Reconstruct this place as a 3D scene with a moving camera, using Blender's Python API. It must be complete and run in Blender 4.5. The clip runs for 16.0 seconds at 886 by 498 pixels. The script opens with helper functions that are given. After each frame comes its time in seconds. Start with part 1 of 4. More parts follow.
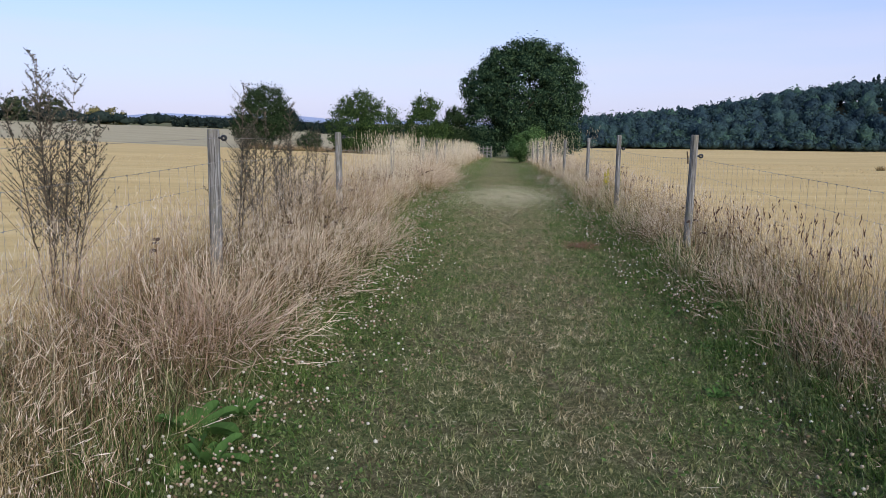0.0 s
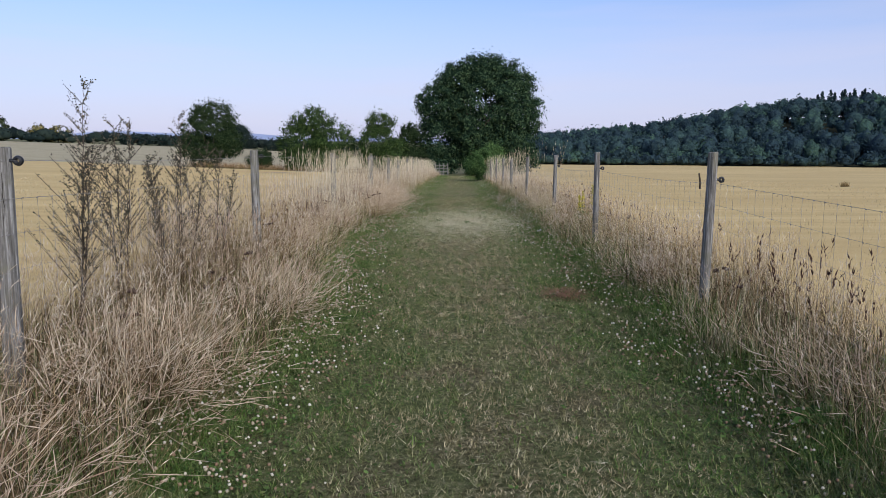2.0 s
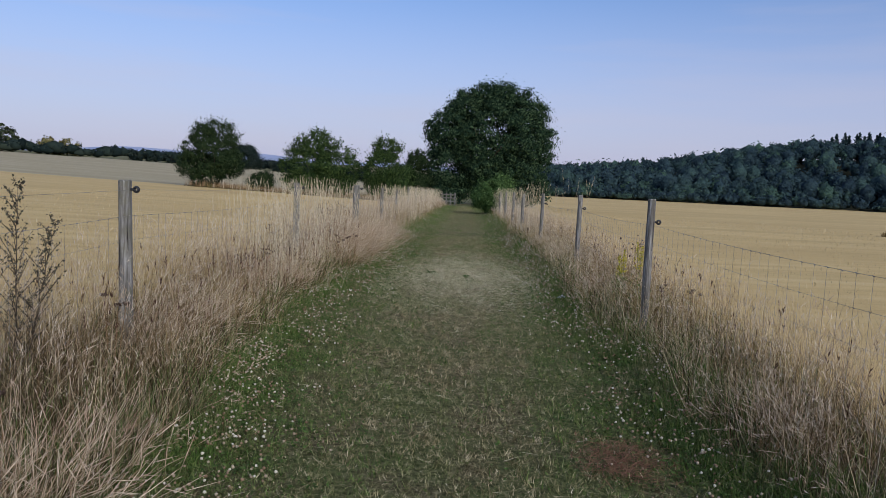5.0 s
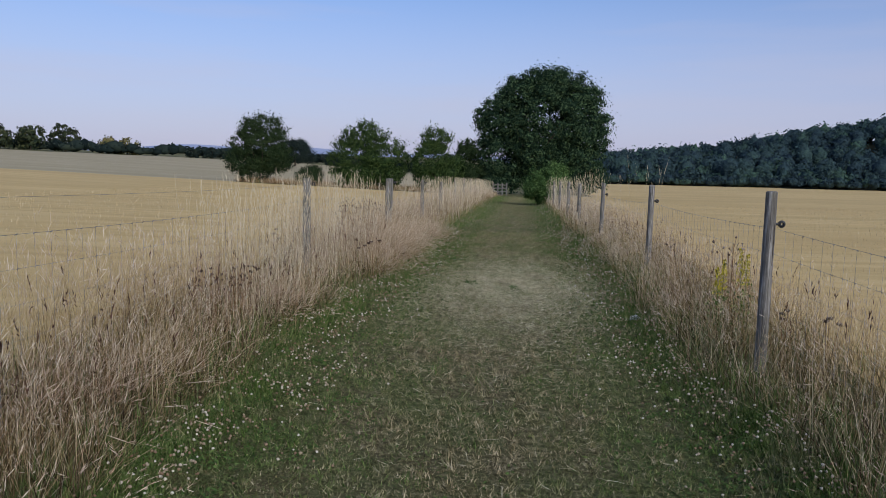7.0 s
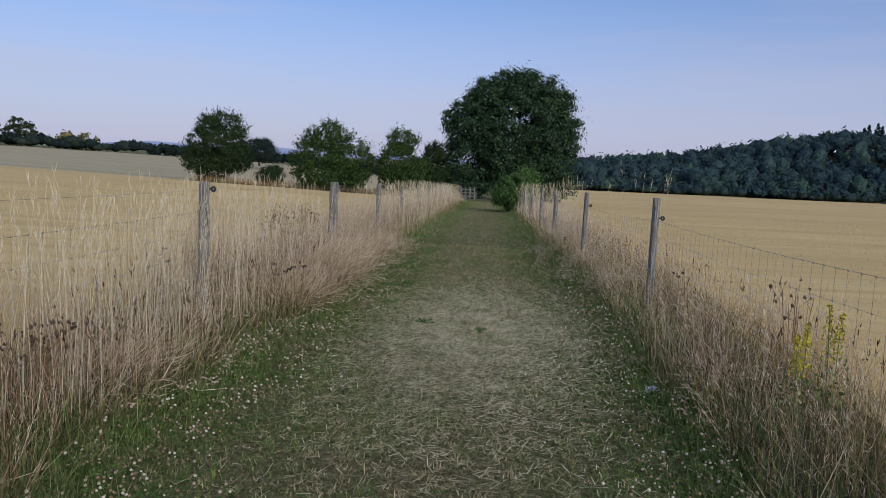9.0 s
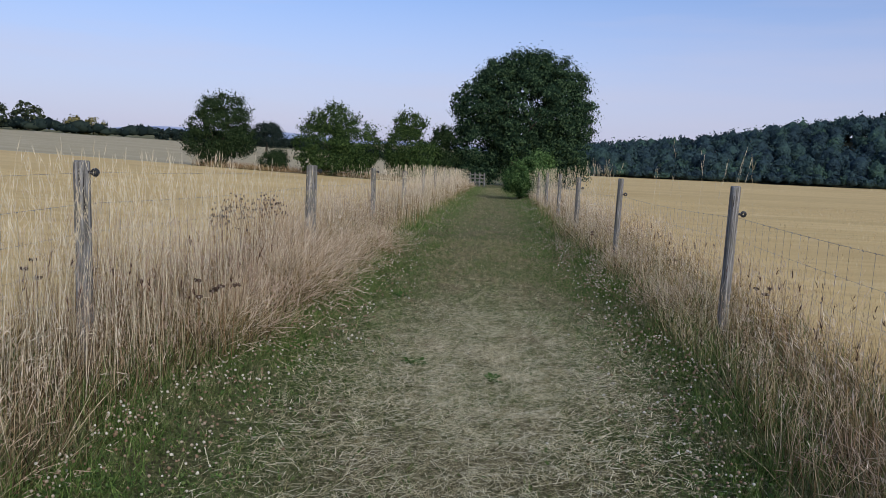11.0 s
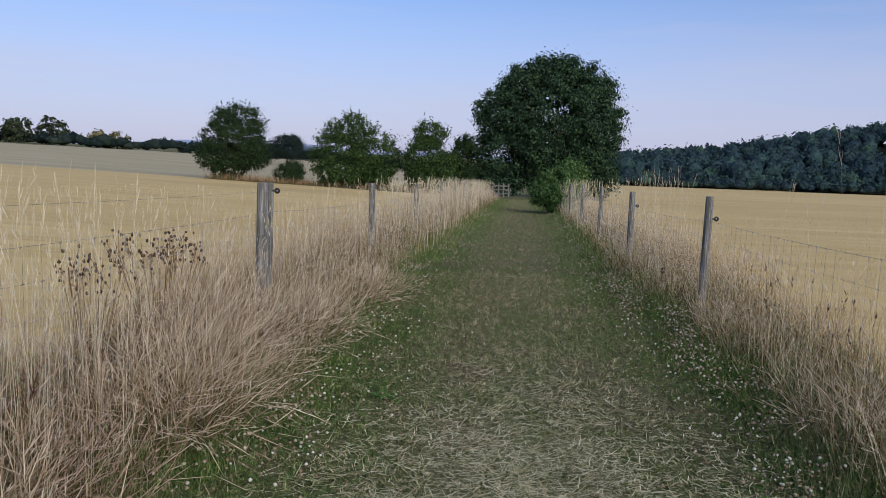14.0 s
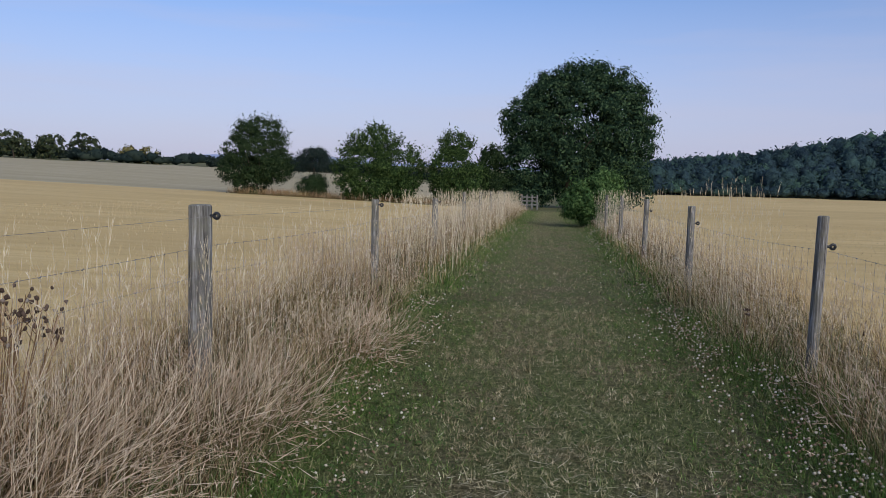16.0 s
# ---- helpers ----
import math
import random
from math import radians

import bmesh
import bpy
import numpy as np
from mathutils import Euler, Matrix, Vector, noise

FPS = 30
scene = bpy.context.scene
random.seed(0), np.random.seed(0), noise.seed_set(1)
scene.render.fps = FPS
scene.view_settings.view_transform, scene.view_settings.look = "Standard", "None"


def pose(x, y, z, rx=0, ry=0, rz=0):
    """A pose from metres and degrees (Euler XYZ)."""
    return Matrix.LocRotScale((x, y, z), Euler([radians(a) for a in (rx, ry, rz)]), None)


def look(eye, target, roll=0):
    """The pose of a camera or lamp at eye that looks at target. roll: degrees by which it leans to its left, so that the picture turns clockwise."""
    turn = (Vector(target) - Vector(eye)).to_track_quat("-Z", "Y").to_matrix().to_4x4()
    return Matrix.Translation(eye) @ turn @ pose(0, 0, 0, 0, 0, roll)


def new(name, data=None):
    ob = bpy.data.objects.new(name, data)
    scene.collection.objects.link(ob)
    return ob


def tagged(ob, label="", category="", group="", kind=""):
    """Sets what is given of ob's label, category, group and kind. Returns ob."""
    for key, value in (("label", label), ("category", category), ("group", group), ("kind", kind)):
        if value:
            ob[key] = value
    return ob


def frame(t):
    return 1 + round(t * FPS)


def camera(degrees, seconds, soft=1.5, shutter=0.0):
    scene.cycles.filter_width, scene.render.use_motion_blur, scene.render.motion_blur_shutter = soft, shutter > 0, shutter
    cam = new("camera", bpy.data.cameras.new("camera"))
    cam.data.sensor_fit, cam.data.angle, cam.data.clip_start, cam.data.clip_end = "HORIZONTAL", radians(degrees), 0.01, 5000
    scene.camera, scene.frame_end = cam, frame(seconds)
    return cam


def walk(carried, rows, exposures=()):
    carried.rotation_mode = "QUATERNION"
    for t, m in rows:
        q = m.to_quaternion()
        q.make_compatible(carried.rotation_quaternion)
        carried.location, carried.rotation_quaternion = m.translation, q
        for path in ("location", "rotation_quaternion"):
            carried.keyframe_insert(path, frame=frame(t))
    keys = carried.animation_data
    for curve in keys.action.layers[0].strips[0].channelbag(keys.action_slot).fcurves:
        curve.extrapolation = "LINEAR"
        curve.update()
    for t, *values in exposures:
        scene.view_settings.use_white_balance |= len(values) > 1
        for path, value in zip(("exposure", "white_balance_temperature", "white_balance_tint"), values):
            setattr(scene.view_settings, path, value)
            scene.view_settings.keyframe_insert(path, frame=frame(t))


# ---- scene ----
cam = camera(61.4, 16.0, soft=0.8)
PATH = [
    (0.0, pose(0.000, 0.000, 1.500, 80.50, -0.60, 4.10)),
    (0.5, pose(-0.039, 0.554, 1.518, 80.30, -0.20, 5.10)),
    (1.0, pose(-0.043, 1.147, 1.556, 80.60, 0.70, 3.50)),
    (1.5, pose(-0.009, 1.724, 1.518, 81.50, 0.80, 1.30)),
    (2.0, pose(0.006, 2.300, 1.482, 81.80, -0.40, 0.80)),
    (2.5, pose(0.000, 2.912, 1.500, 82.10, -0.50, -1.40)),
    (3.0, pose(0.034, 3.489, 1.537, 82.60, -0.40, -1.50)),
    (3.5, pose(0.067, 4.085, 1.518, 82.60, -0.80, -1.20)),
    (4.0, pose(0.120, 4.645, 1.518, 83.50, -1.10, -2.10)),
    (4.5, pose(0.154, 5.222, 1.556, 84.00, -2.00, -0.50)),
    (7.0, pose(0.295, 7.977, 1.537, 83.00, -1.20, 5.60)),
    (7.5, pose(0.306, 8.626, 1.500, 83.00, -1.30, 4.70)),
    (8.0, pose(0.300, 9.238, 1.482, 83.30, -1.70, 2.30)),
    (8.5, pose(0.314, 9.832, 1.500, 82.80, -1.80, 2.80)),
    (9.0, pose(0.269, 10.478, 1.518, 83.30, -2.40, 3.20)),
    (9.5, pose(0.282, 11.091, 1.500, 84.10, -2.50, 3.90)),
    (10.0, pose(0.257, 11.701, 1.482, 83.80, -2.60, 3.90)),
    (12.5, pose(0.221, 14.610, 1.352, 80.30, -2.00, 3.70)),
    (13.0, pose(0.202, 15.147, 1.371, 81.40, -1.90, 3.20)),
    (13.5, pose(0.182, 15.702, 1.389, 82.50, -1.90, 4.70)),
    (14.0, pose(0.105, 16.271, 1.389, 82.90, -1.90, 5.70)),
    (14.5, pose(0.083, 16.845, 1.371, 83.40, -1.50, 6.40)),
    (15.0, pose(0.081, 17.401, 1.333, 82.90, -1.60, 6.80)),
    (15.5, pose(0.044, 17.936, 1.352, 82.70, -1.40, 6.50)),
    (16.0, pose(0.026, 18.454, 1.371, 83.70, -1.20, 7.80)),
]
EXPOSURES = [(0.0, 0.48), (1.5, 0.42), (3.5, 0.15), (4.5, 0.03), (7.0, -0.03), (9.0, -0.06), (10.0, -0.04), (12.5, 0.36), (13.5, 0.19), (14.5, 0.06), (16.0, 0.02)]
walk(cam, PATH, EXPOSURES)

# ---- light ----
world = bpy.data.worlds.new("evening_sky")
scene.world = world
world.use_nodes = True
wn = world.node_tree.nodes
sky = wn.new("ShaderNodeTexSky")
sky.sky_type = 'NISHITA'
sky.sun_disc = False
sky.sun_elevation = radians(27.0)
sky.sun_rotation = radians(150.0)
sky.air_density = 1.0
sky.dust_density = 0.6
sky.ozone_density = 3.0
# a lilac veil of evening haze low over the horizon
wl = world.node_tree.links
coord = wn.new("ShaderNodeTexCoord")
axes = wn.new("ShaderNodeSeparateXYZ")
wl.new(coord.outputs["Generated"], axes.inputs[0])
veil = wn.new("ShaderNodeValToRGB")
veil.color_ramp.interpolation = 'EASE'
veil.color_ramp.elements[0].position, veil.color_ramp.elements[0].color = 0.0, (0.75, 0.75, 0.75, 1)
veil.color_ramp.elements[1].position, veil.color_ramp.elements[1].color = 0.30, (0.0, 0.0, 0.0, 1)
wl.new(axes.outputs["Z"], veil.inputs["Fac"])
haze = wn.new("ShaderNodeMix")
haze.data_type = 'RGBA'
haze.inputs[7].default_value = (5.05, 4.9, 7.0, 1)
wl.new(veil.outputs["Color"], haze.inputs[0])
deep = wn.new("ShaderNodeMix")
deep.data_type, deep.blend_type = 'RGBA', 'MULTIPLY'
deep.inputs[0].default_value = 1.0
deep.inputs[7].default_value = (0.83, 0.99, 1.30, 1)
wl.new(sky.outputs["Color"], deep.inputs[6])
wl.new(deep.outputs[2], haze.inputs[6])
drift = wn.new("ShaderNodeMapping")
drift.inputs["Scale"].default_value = (1.6, 1.6, 16.0)
wl.new(coord.outputs["Generated"], drift.inputs["Vector"])
wisps = wn.new("ShaderNodeTexNoise")
wisps.inputs["Scale"].default_value, wisps.inputs["Detail"].default_value = 1.5, 4.0
wl.new(drift.outputs["Vector"], wisps.inputs["Vector"])
faint = wn.new("ShaderNodeValToRGB")
faint.color_ramp.elements[0].position, faint.color_ramp.elements[0].color = 0.45, (0, 0, 0, 1)
faint.color_ramp.elements[1].position, faint.color_ramp.elements[1].color = 0.75, (0.30, 0.30, 0.30, 1)
wl.new(wisps.outputs["Fac"], faint.inputs["Fac"])
cirrus = wn.new("ShaderNodeMix")
cirrus.data_type = 'RGBA'
cirrus.inputs[7].default_value = (5.6, 5.4, 6.6, 1)
wl.new(faint.outputs["Color"], cirrus.inputs[0])
wl.new(haze.outputs[2], cirrus.inputs[6])
wl.new(cirrus.outputs[2], wn["Background"].inputs["Color"])
wn["Background"].inputs["Strength"].default_value = 0.10

sun = new("sun", bpy.data.lights.new("sun", 'SUN'))
sun.data.energy, sun.data.angle, sun.data.color = 2.5, radians(45), (1.0, 0.95, 0.88)
sun.matrix_world = look((10, -17, 11), (0, 0, 0))


# ---- materials ----
def graph(name, rough=0.8, spec=0.2):
    m = bpy.data.materials.new(name)
    m.use_nodes = True
    t = m.node_tree
    b = t.nodes["Principled BSDF"]
    b.inputs["Roughness"].default_value = rough
    b.inputs["Specular IOR Level"].default_value = spec
    return m, t, b


def ramp(t, source, stops):
    r = t.nodes.new("ShaderNodeValToRGB")
    while len(r.color_ramp.elements) < len(stops):
        r.color_ramp.elements.new(0.5)
    for e, (p, c) in zip(r.color_ramp.elements, stops):
        e.position, e.color = p, (*c, 1)
    t.links.new(source, r.inputs["Fac"])
    return r.outputs["Color"]


def noise_of(t, scale, detail=4, rough=0.6, stretch=None):
    geo = t.nodes.new("ShaderNodeNewGeometry")
    src = geo.outputs["Position"]
    if stretch:
        mp = t.nodes.new("ShaderNodeMapping")
        mp.inputs["Scale"].default_value = stretch
        t.links.new(src, mp.inputs["Vector"])
        src = mp.outputs["Vector"]
    n = t.nodes.new("ShaderNodeTexNoise")
    n.inputs["Scale"].default_value, n.inputs["Detail"].default_value, n.inputs["Roughness"].default_value = scale, detail, rough
    t.links.new(src, n.inputs["Vector"])
    return n.outputs["Fac"]


def mix(t, fac, a, b, how='MIX'):
    m = t.nodes.new("ShaderNodeMix")
    m.data_type, m.blend_type = 'RGBA', how
    for sock, v in ((m.inputs[0], fac), (m.inputs[6], a), (m.inputs[7], b)):
        if isinstance(v, (int, float)):
            sock.default_value = v
        elif isinstance(v, tuple):
            sock.default_value = (*v, 1)
        else:
            t.links.new(v, sock)
    return m.outputs[2]


def bumped(t, b, height, strength=0.5, distance=0.02):
    n = t.nodes.new("ShaderNodeBump")
    n.inputs["Strength"].default_value, n.inputs["Distance"].default_value = strength, distance
    t.links.new(height, n.inputs["Height"])
    t.links.new(n.outputs["Normal"], b.inputs["Normal"])


def blade_material(name, stops, base=None, tone=None, base_reach=0.3, patch=None, patch_scale=0.8, patch_range=(0.45, 0.6), thin=0.12, fleck=0.0):
    """Colour from blade to blade, a base tone near the root that also paints in low shade, and patches of another tone.
    """
    m, t, b = graph(name, 0.85, 0.04)
    geo = t.nodes.new("ShaderNodeNewGeometry")
    vary = geo.outputs["Random Per Island"]
    if fleck:
        tufts = ramp(t, noise_of(t, fleck, 2, 0.7), [(0.36, (0, 0, 0)), (0.64, (1, 1, 1))])
        vary = mix(t, 0.55, vary, tufts)
    col = ramp(t, vary, stops)
    if patch:
        r = ramp(t, noise_of(t, patch_scale, 3), [(patch_range[0], (0, 0, 0)), (patch_range[1], (1, 1, 1))])
        other = ramp(t, vary, patch)
        col = mix(t, r, col, other)
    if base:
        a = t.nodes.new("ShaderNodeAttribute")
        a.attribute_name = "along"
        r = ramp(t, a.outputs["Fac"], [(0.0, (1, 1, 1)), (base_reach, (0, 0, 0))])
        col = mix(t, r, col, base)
    if tone:
        a = t.nodes.new("ShaderNodeAttribute")
        a.attribute_name = "tone"
        col = mix(t, 1.0, col, ramp(t, a.outputs["Fac"], tone), 'MULTIPLY')
    t.links.new(col, b.inputs["Base Color"])
    if thin:
        tr = t.nodes.new("ShaderNodeBsdfTranslucent")
        t.links.new(col, tr.inputs["Color"])
        ms = t.nodes.new("ShaderNodeMixShader")
        ms.inputs[0].default_value = thin
        t.links.new(b.outputs[0], ms.inputs[1])
        t.links.new(tr.outputs[0], ms.inputs[2])
        t.links.new(ms.outputs[0], t.nodes["Material Output"].inputs["Surface"])
    return m


STRAW = [(0.0, (0.060, 0.040, 0.016)), (0.45, (0.27, 0.185, 0.075)), (0.8, (0.51, 0.375, 0.175)), (1.0, (0.80, 0.655, 0.39))]
RUSSET = [(0.0, (0.07, 0.040, 0.021)), (0.55, (0.27, 0.165, 0.085)), (1.0, (0.57, 0.40, 0.25))]
# base: olive roots, darkened further for the shade deep in the verge
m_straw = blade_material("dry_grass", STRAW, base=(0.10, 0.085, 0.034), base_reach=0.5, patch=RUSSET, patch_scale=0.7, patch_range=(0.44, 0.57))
m_oat = blade_material("oat_stalks", [(0.0, (0.55, 0.45, 0.29)), (1.0, (0.82, 0.73, 0.54))])
m_sorrel = blade_material("sorrel_seed", [(0.0, (0.045, 0.026, 0.02)), (1.0, (0.16, 0.09, 0.065))], thin=0)
m_russet = blade_material("brown_grass", RUSSET)
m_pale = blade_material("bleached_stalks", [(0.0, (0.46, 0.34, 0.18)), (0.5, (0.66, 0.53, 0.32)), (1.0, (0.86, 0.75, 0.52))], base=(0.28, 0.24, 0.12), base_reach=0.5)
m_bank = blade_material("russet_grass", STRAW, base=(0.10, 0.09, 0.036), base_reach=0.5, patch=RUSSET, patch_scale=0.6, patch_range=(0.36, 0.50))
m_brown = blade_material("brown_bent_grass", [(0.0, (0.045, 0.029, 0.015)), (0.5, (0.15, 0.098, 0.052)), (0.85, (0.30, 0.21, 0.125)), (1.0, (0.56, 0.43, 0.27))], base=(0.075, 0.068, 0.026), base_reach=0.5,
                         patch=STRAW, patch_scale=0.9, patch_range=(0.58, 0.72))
m_head = blade_material("seed_heads", [(0.0, (0.38, 0.27, 0.18)), (0.5, (0.62, 0.49, 0.35)), (1.0, (0.84, 0.73, 0.57))],
                        patch=[(0.0, (0.36, 0.23, 0.17)), (1.0, (0.58, 0.43, 0.34))], patch_scale=0.7, patch_range=(0.56, 0.66))
m_green = blade_material("green_grass", [(0.1, (0.030, 0.058, 0.015)), (0.5, (0.098, 0.170, 0.040)), (0.8, (0.225, 0.30, 0.090)), (0.95, (0.48, 0.45, 0.24))],
                         patch=[(0.1, (0.05, 0.07, 0.024)), (0.6, (0.19, 0.215, 0.09)), (0.95, (0.50, 0.43, 0.27))], patch_scale=1.7, patch_range=(0.46, 0.62), fleck=17)
m_mown = blade_material("mown_grass", [(0.1, (0.042, 0.055, 0.020)), (0.4, (0.155, 0.175, 0.068)), (0.68, (0.34, 0.32, 0.165)), (0.92, (0.58, 0.52, 0.33))],
                        patch=[(0.1, (0.062, 0.055, 0.026)), (0.45, (0.25, 0.21, 0.112)), (0.7, (0.47, 0.40, 0.235)), (0.92, (0.66, 0.58, 0.39))], patch_scale=1.5, patch_range=(0.43, 0.54), fleck=13)
# brown understory, coloured extra dark to add shade in gaps between stems
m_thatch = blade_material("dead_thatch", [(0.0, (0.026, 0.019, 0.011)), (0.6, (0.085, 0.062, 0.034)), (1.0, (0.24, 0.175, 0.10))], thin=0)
m_trefoil = blade_material("clover_leaves", [(0.0, (0.034, 0.062, 0.019)), (0.5, (0.080, 0.138, 0.038)), (0.9, (0.15, 0.22, 0.066)), (1.0, (0.30, 0.30, 0.12))], fleck=21,
                           patch=[(0.0, (0.055, 0.068, 0.024)), (0.6, (0.135, 0.145, 0.055)), (1.0, (0.30, 0.24, 0.12))], patch_scale=2.3, patch_range=(0.46, 0.6))
m_litter = blade_material("cut_straw", [(0.0, (0.40, 0.34, 0.17)), (0.5, (0.68, 0.60, 0.36)), (1.0, (0.86, 0.79, 0.55))], thin=0)
m_rust = blade_material("rusty_clippings", [(0.0, (0.14, 0.07, 0.04)), (1.0, (0.36, 0.20, 0.12))], thin=0)
m_stubble = blade_material("stubble", [(0.0, (0.38, 0.27, 0.13)), (0.5, (0.55, 0.42, 0.23)), (1.0, (0.70, 0.58, 0.37))], thin=0.1)
m_clover = blade_material("clover_heads", [(0.0, (0.22, 0.14, 0.085)), (0.35, (0.32, 0.23, 0.15)), (0.65, (0.43, 0.36, 0.255)), (1.0, (0.70, 0.66, 0.55))], thin=0)
m_stem = blade_material("thin_stems", [(0.0, (0.10, 0.15, 0.05)), (1.0, (0.22, 0.22, 0.10))], thin=0)
m_broad = blade_material("broad_leaves", [(0.0, (0.05, 0.11, 0.03)), (1.0, (0.11, 0.19, 0.05))])
m_weed = blade_material("weed_stems", [(0.0, (0.04, 0.03, 0.025)), (0.6, (0.09, 0.07, 0.05)), (1.0, (0.16, 0.12, 0.085))], thin=0)
m_weedleaf = blade_material("weed_leaves", [(0.0, (0.04, 0.042, 0.03)), (0.5, (0.09, 0.088, 0.062)), (1.0, (0.20, 0.165, 0.12))])
m_yellow = blade_material("yellow_flowers", [(0.0, (0.30, 0.26, 0.03)), (1.0, (0.62, 0.53, 0.06))])
m_darkhead = blade_material("dead_flower_heads", [(0.0, (0.05, 0.034, 0.025)), (0.8, (0.14, 0.095, 0.07)), (1.0, (0.42, 0.36, 0.30))], thin=0)


def leaf_material(name, dark, mid, light, patch=None, patch_scale=0.8):
    return blade_material(name, [(0.0, dark), (0.55, mid), (1.0, light)], thin=0.2, patch=patch, patch_scale=patch_scale, patch_range=(0.42, 0.62))


m_oakleaf = leaf_material("oak_leaves", (0.010, 0.023, 0.015), (0.027, 0.054, 0.030), (0.095, 0.150, 0.070))
m_bushleaf = leaf_material("thorn_leaves", (0.016, 0.032, 0.012), (0.038, 0.070, 0.022), (0.105, 0.160, 0.048))
m_darkbush = leaf_material("dark_thorn_leaves", (0.014, 0.026, 0.012), (0.028, 0.050, 0.020), (0.065, 0.095, 0.04))
m_forest, t, b = graph("hazed_forest_leaves", 0.85, 0.1)
tuftiness = noise_of(t, 0.55, 6, 0.7)
stand = t.nodes.new("ShaderNodeAttribute")
stand.attribute_name = "tone"
# distance haze is painted in: blue raised in the leaf colours
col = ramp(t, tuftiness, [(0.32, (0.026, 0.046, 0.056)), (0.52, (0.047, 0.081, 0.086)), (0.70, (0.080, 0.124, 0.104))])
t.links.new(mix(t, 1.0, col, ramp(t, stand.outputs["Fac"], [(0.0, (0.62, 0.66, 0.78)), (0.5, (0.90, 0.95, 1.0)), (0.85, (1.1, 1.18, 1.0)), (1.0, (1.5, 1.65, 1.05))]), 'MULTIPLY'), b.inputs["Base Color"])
bumped(t, b, tuftiness, 1.0, 1.6)
m_floor, t, b = graph("forest_floor", 0.95, 0.05)
t.links.new(ramp(t, noise_of(t, 0.3, 5), [(0.3, (0.018, 0.022, 0.014)), (0.7, (0.05, 0.05, 0.03))]), b.inputs["Base Color"])
# needles carry the same painted haze blue as the forest
m_conifer = leaf_material("hazed_conifer_needles", (0.016, 0.032, 0.040), (0.030, 0.056, 0.062), (0.055, 0.090, 0.085))
m_fartree = leaf_material("far_tree_leaves", (0.02, 0.03, 0.022), (0.045, 0.062, 0.034), (0.11, 0.12, 0.055))
m_goldtree = leaf_material("yellowish_leaves", (0.10, 0.10, 0.04), (0.22, 0.19, 0.08), (0.38, 0.32, 0.13))
m_elder = leaf_material("elder_leaves", (0.03, 0.06, 0.02), (0.065, 0.125, 0.04), (0.15, 0.235, 0.08))
# the haze over the far hills is painted as their base colour
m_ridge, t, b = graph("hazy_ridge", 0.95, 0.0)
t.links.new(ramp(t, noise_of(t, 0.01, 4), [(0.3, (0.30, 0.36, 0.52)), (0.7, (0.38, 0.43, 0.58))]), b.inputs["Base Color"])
m_hedge = leaf_material("hedge_leaves", (0.012, 0.020, 0.020), (0.022, 0.036, 0.033), (0.05, 0.066, 0.048))

m_bark, t, b = graph("bark", 0.9, 0.1)
t.links.new(ramp(t, noise_of(t, 4, 6), [(0.3, (0.05, 0.04, 0.03)), (0.7, (0.14, 0.11, 0.08))]), b.inputs["Base Color"])

m_post, t, b = graph("weathered_wood", 0.85, 0.15)
grain = noise_of(t, 60, 6, 0.7, (1, 1, 0.05))
blotch = noise_of(t, 7, 4)
col = ramp(t, grain, [(0.32, (0.055, 0.05, 0.043)), (0.5, (0.175, 0.165, 0.15)), (0.66, (0.40, 0.39, 0.37))])
col = mix(t, ramp(t, blotch, [(0.5, (0, 0, 0)), (0.7, (0.7, 0.7, 0.7))]), col, (0.17, 0.16, 0.11))
t.links.new(col, b.inputs["Base Color"])
bumped(t, b, grain, 0.6, 0.006)

m_crack, t, b = graph("wood_crack", 0.9, 0.1)
b.inputs["Base Color"].default_value = (0.03, 0.027, 0.025, 1)

m_wire, t, b = graph("galvanised_wire", 0.55, 0.4)
b.inputs["Metallic"].default_value = 0.6
t.links.new(ramp(t, noise_of(t, 30, 3), [(0.35, (0.20, 0.17, 0.14)), (0.7, (0.42, 0.40, 0.37))]), b.inputs["Base Color"])

m_gate, t, b = graph("bleached_wood", 0.85, 0.1)
t.links.new(ramp(t, noise_of(t, 20, 5, 0.6, (1, 1, 0.2)), [(0.3, (0.10, 0.095, 0.085)), (0.7, (0.24, 0.23, 0.21))]), b.inputs["Base Color"])

m_black, t, b = graph("black_plastic", 0.45, 0.4)
t.links.new(ramp(t, noise_of(t, 200, 2), [(0.3, (0.012, 0.012, 0.013)), (0.7, (0.03, 0.03, 0.032))]), b.inputs["Base Color"])

m_scrap, t, b = graph("white_plastic", 0.5, 0.3)
t.links.new(ramp(t, noise_of(t, 60, 3), [(0.35, (0.55, 0.58, 0.62)), (0.65, (0.85, 0.87, 0.9))]), b.inputs["Base Color"])

# ground: soil and moss under the mown strip, cropped fields beyond the fences
m_soil, t, b = graph("path_soil", 0.95, 0.05)
fine = noise_of(t, 28, 8, 0.8)
c1 = ramp(t, fine, [(0.32, (0.025, 0.034, 0.012)), (0.5, (0.115, 0.132, 0.050)), (0.68, (0.30, 0.285, 0.14))])
c2 = ramp(t, fine, [(0.32, (0.032, 0.030, 0.014)), (0.5, (0.14, 0.122, 0.062)), (0.68, (0.36, 0.31, 0.18))])
t.links.new(mix(t, ramp(t, noise_of(t, 1.3, 4), [(0.44, (0, 0, 0)), (0.6, (1, 1, 1))]), c1, c2), b.inputs["Base Color"])
bumped(t, b, fine, 0.8, 0.03)


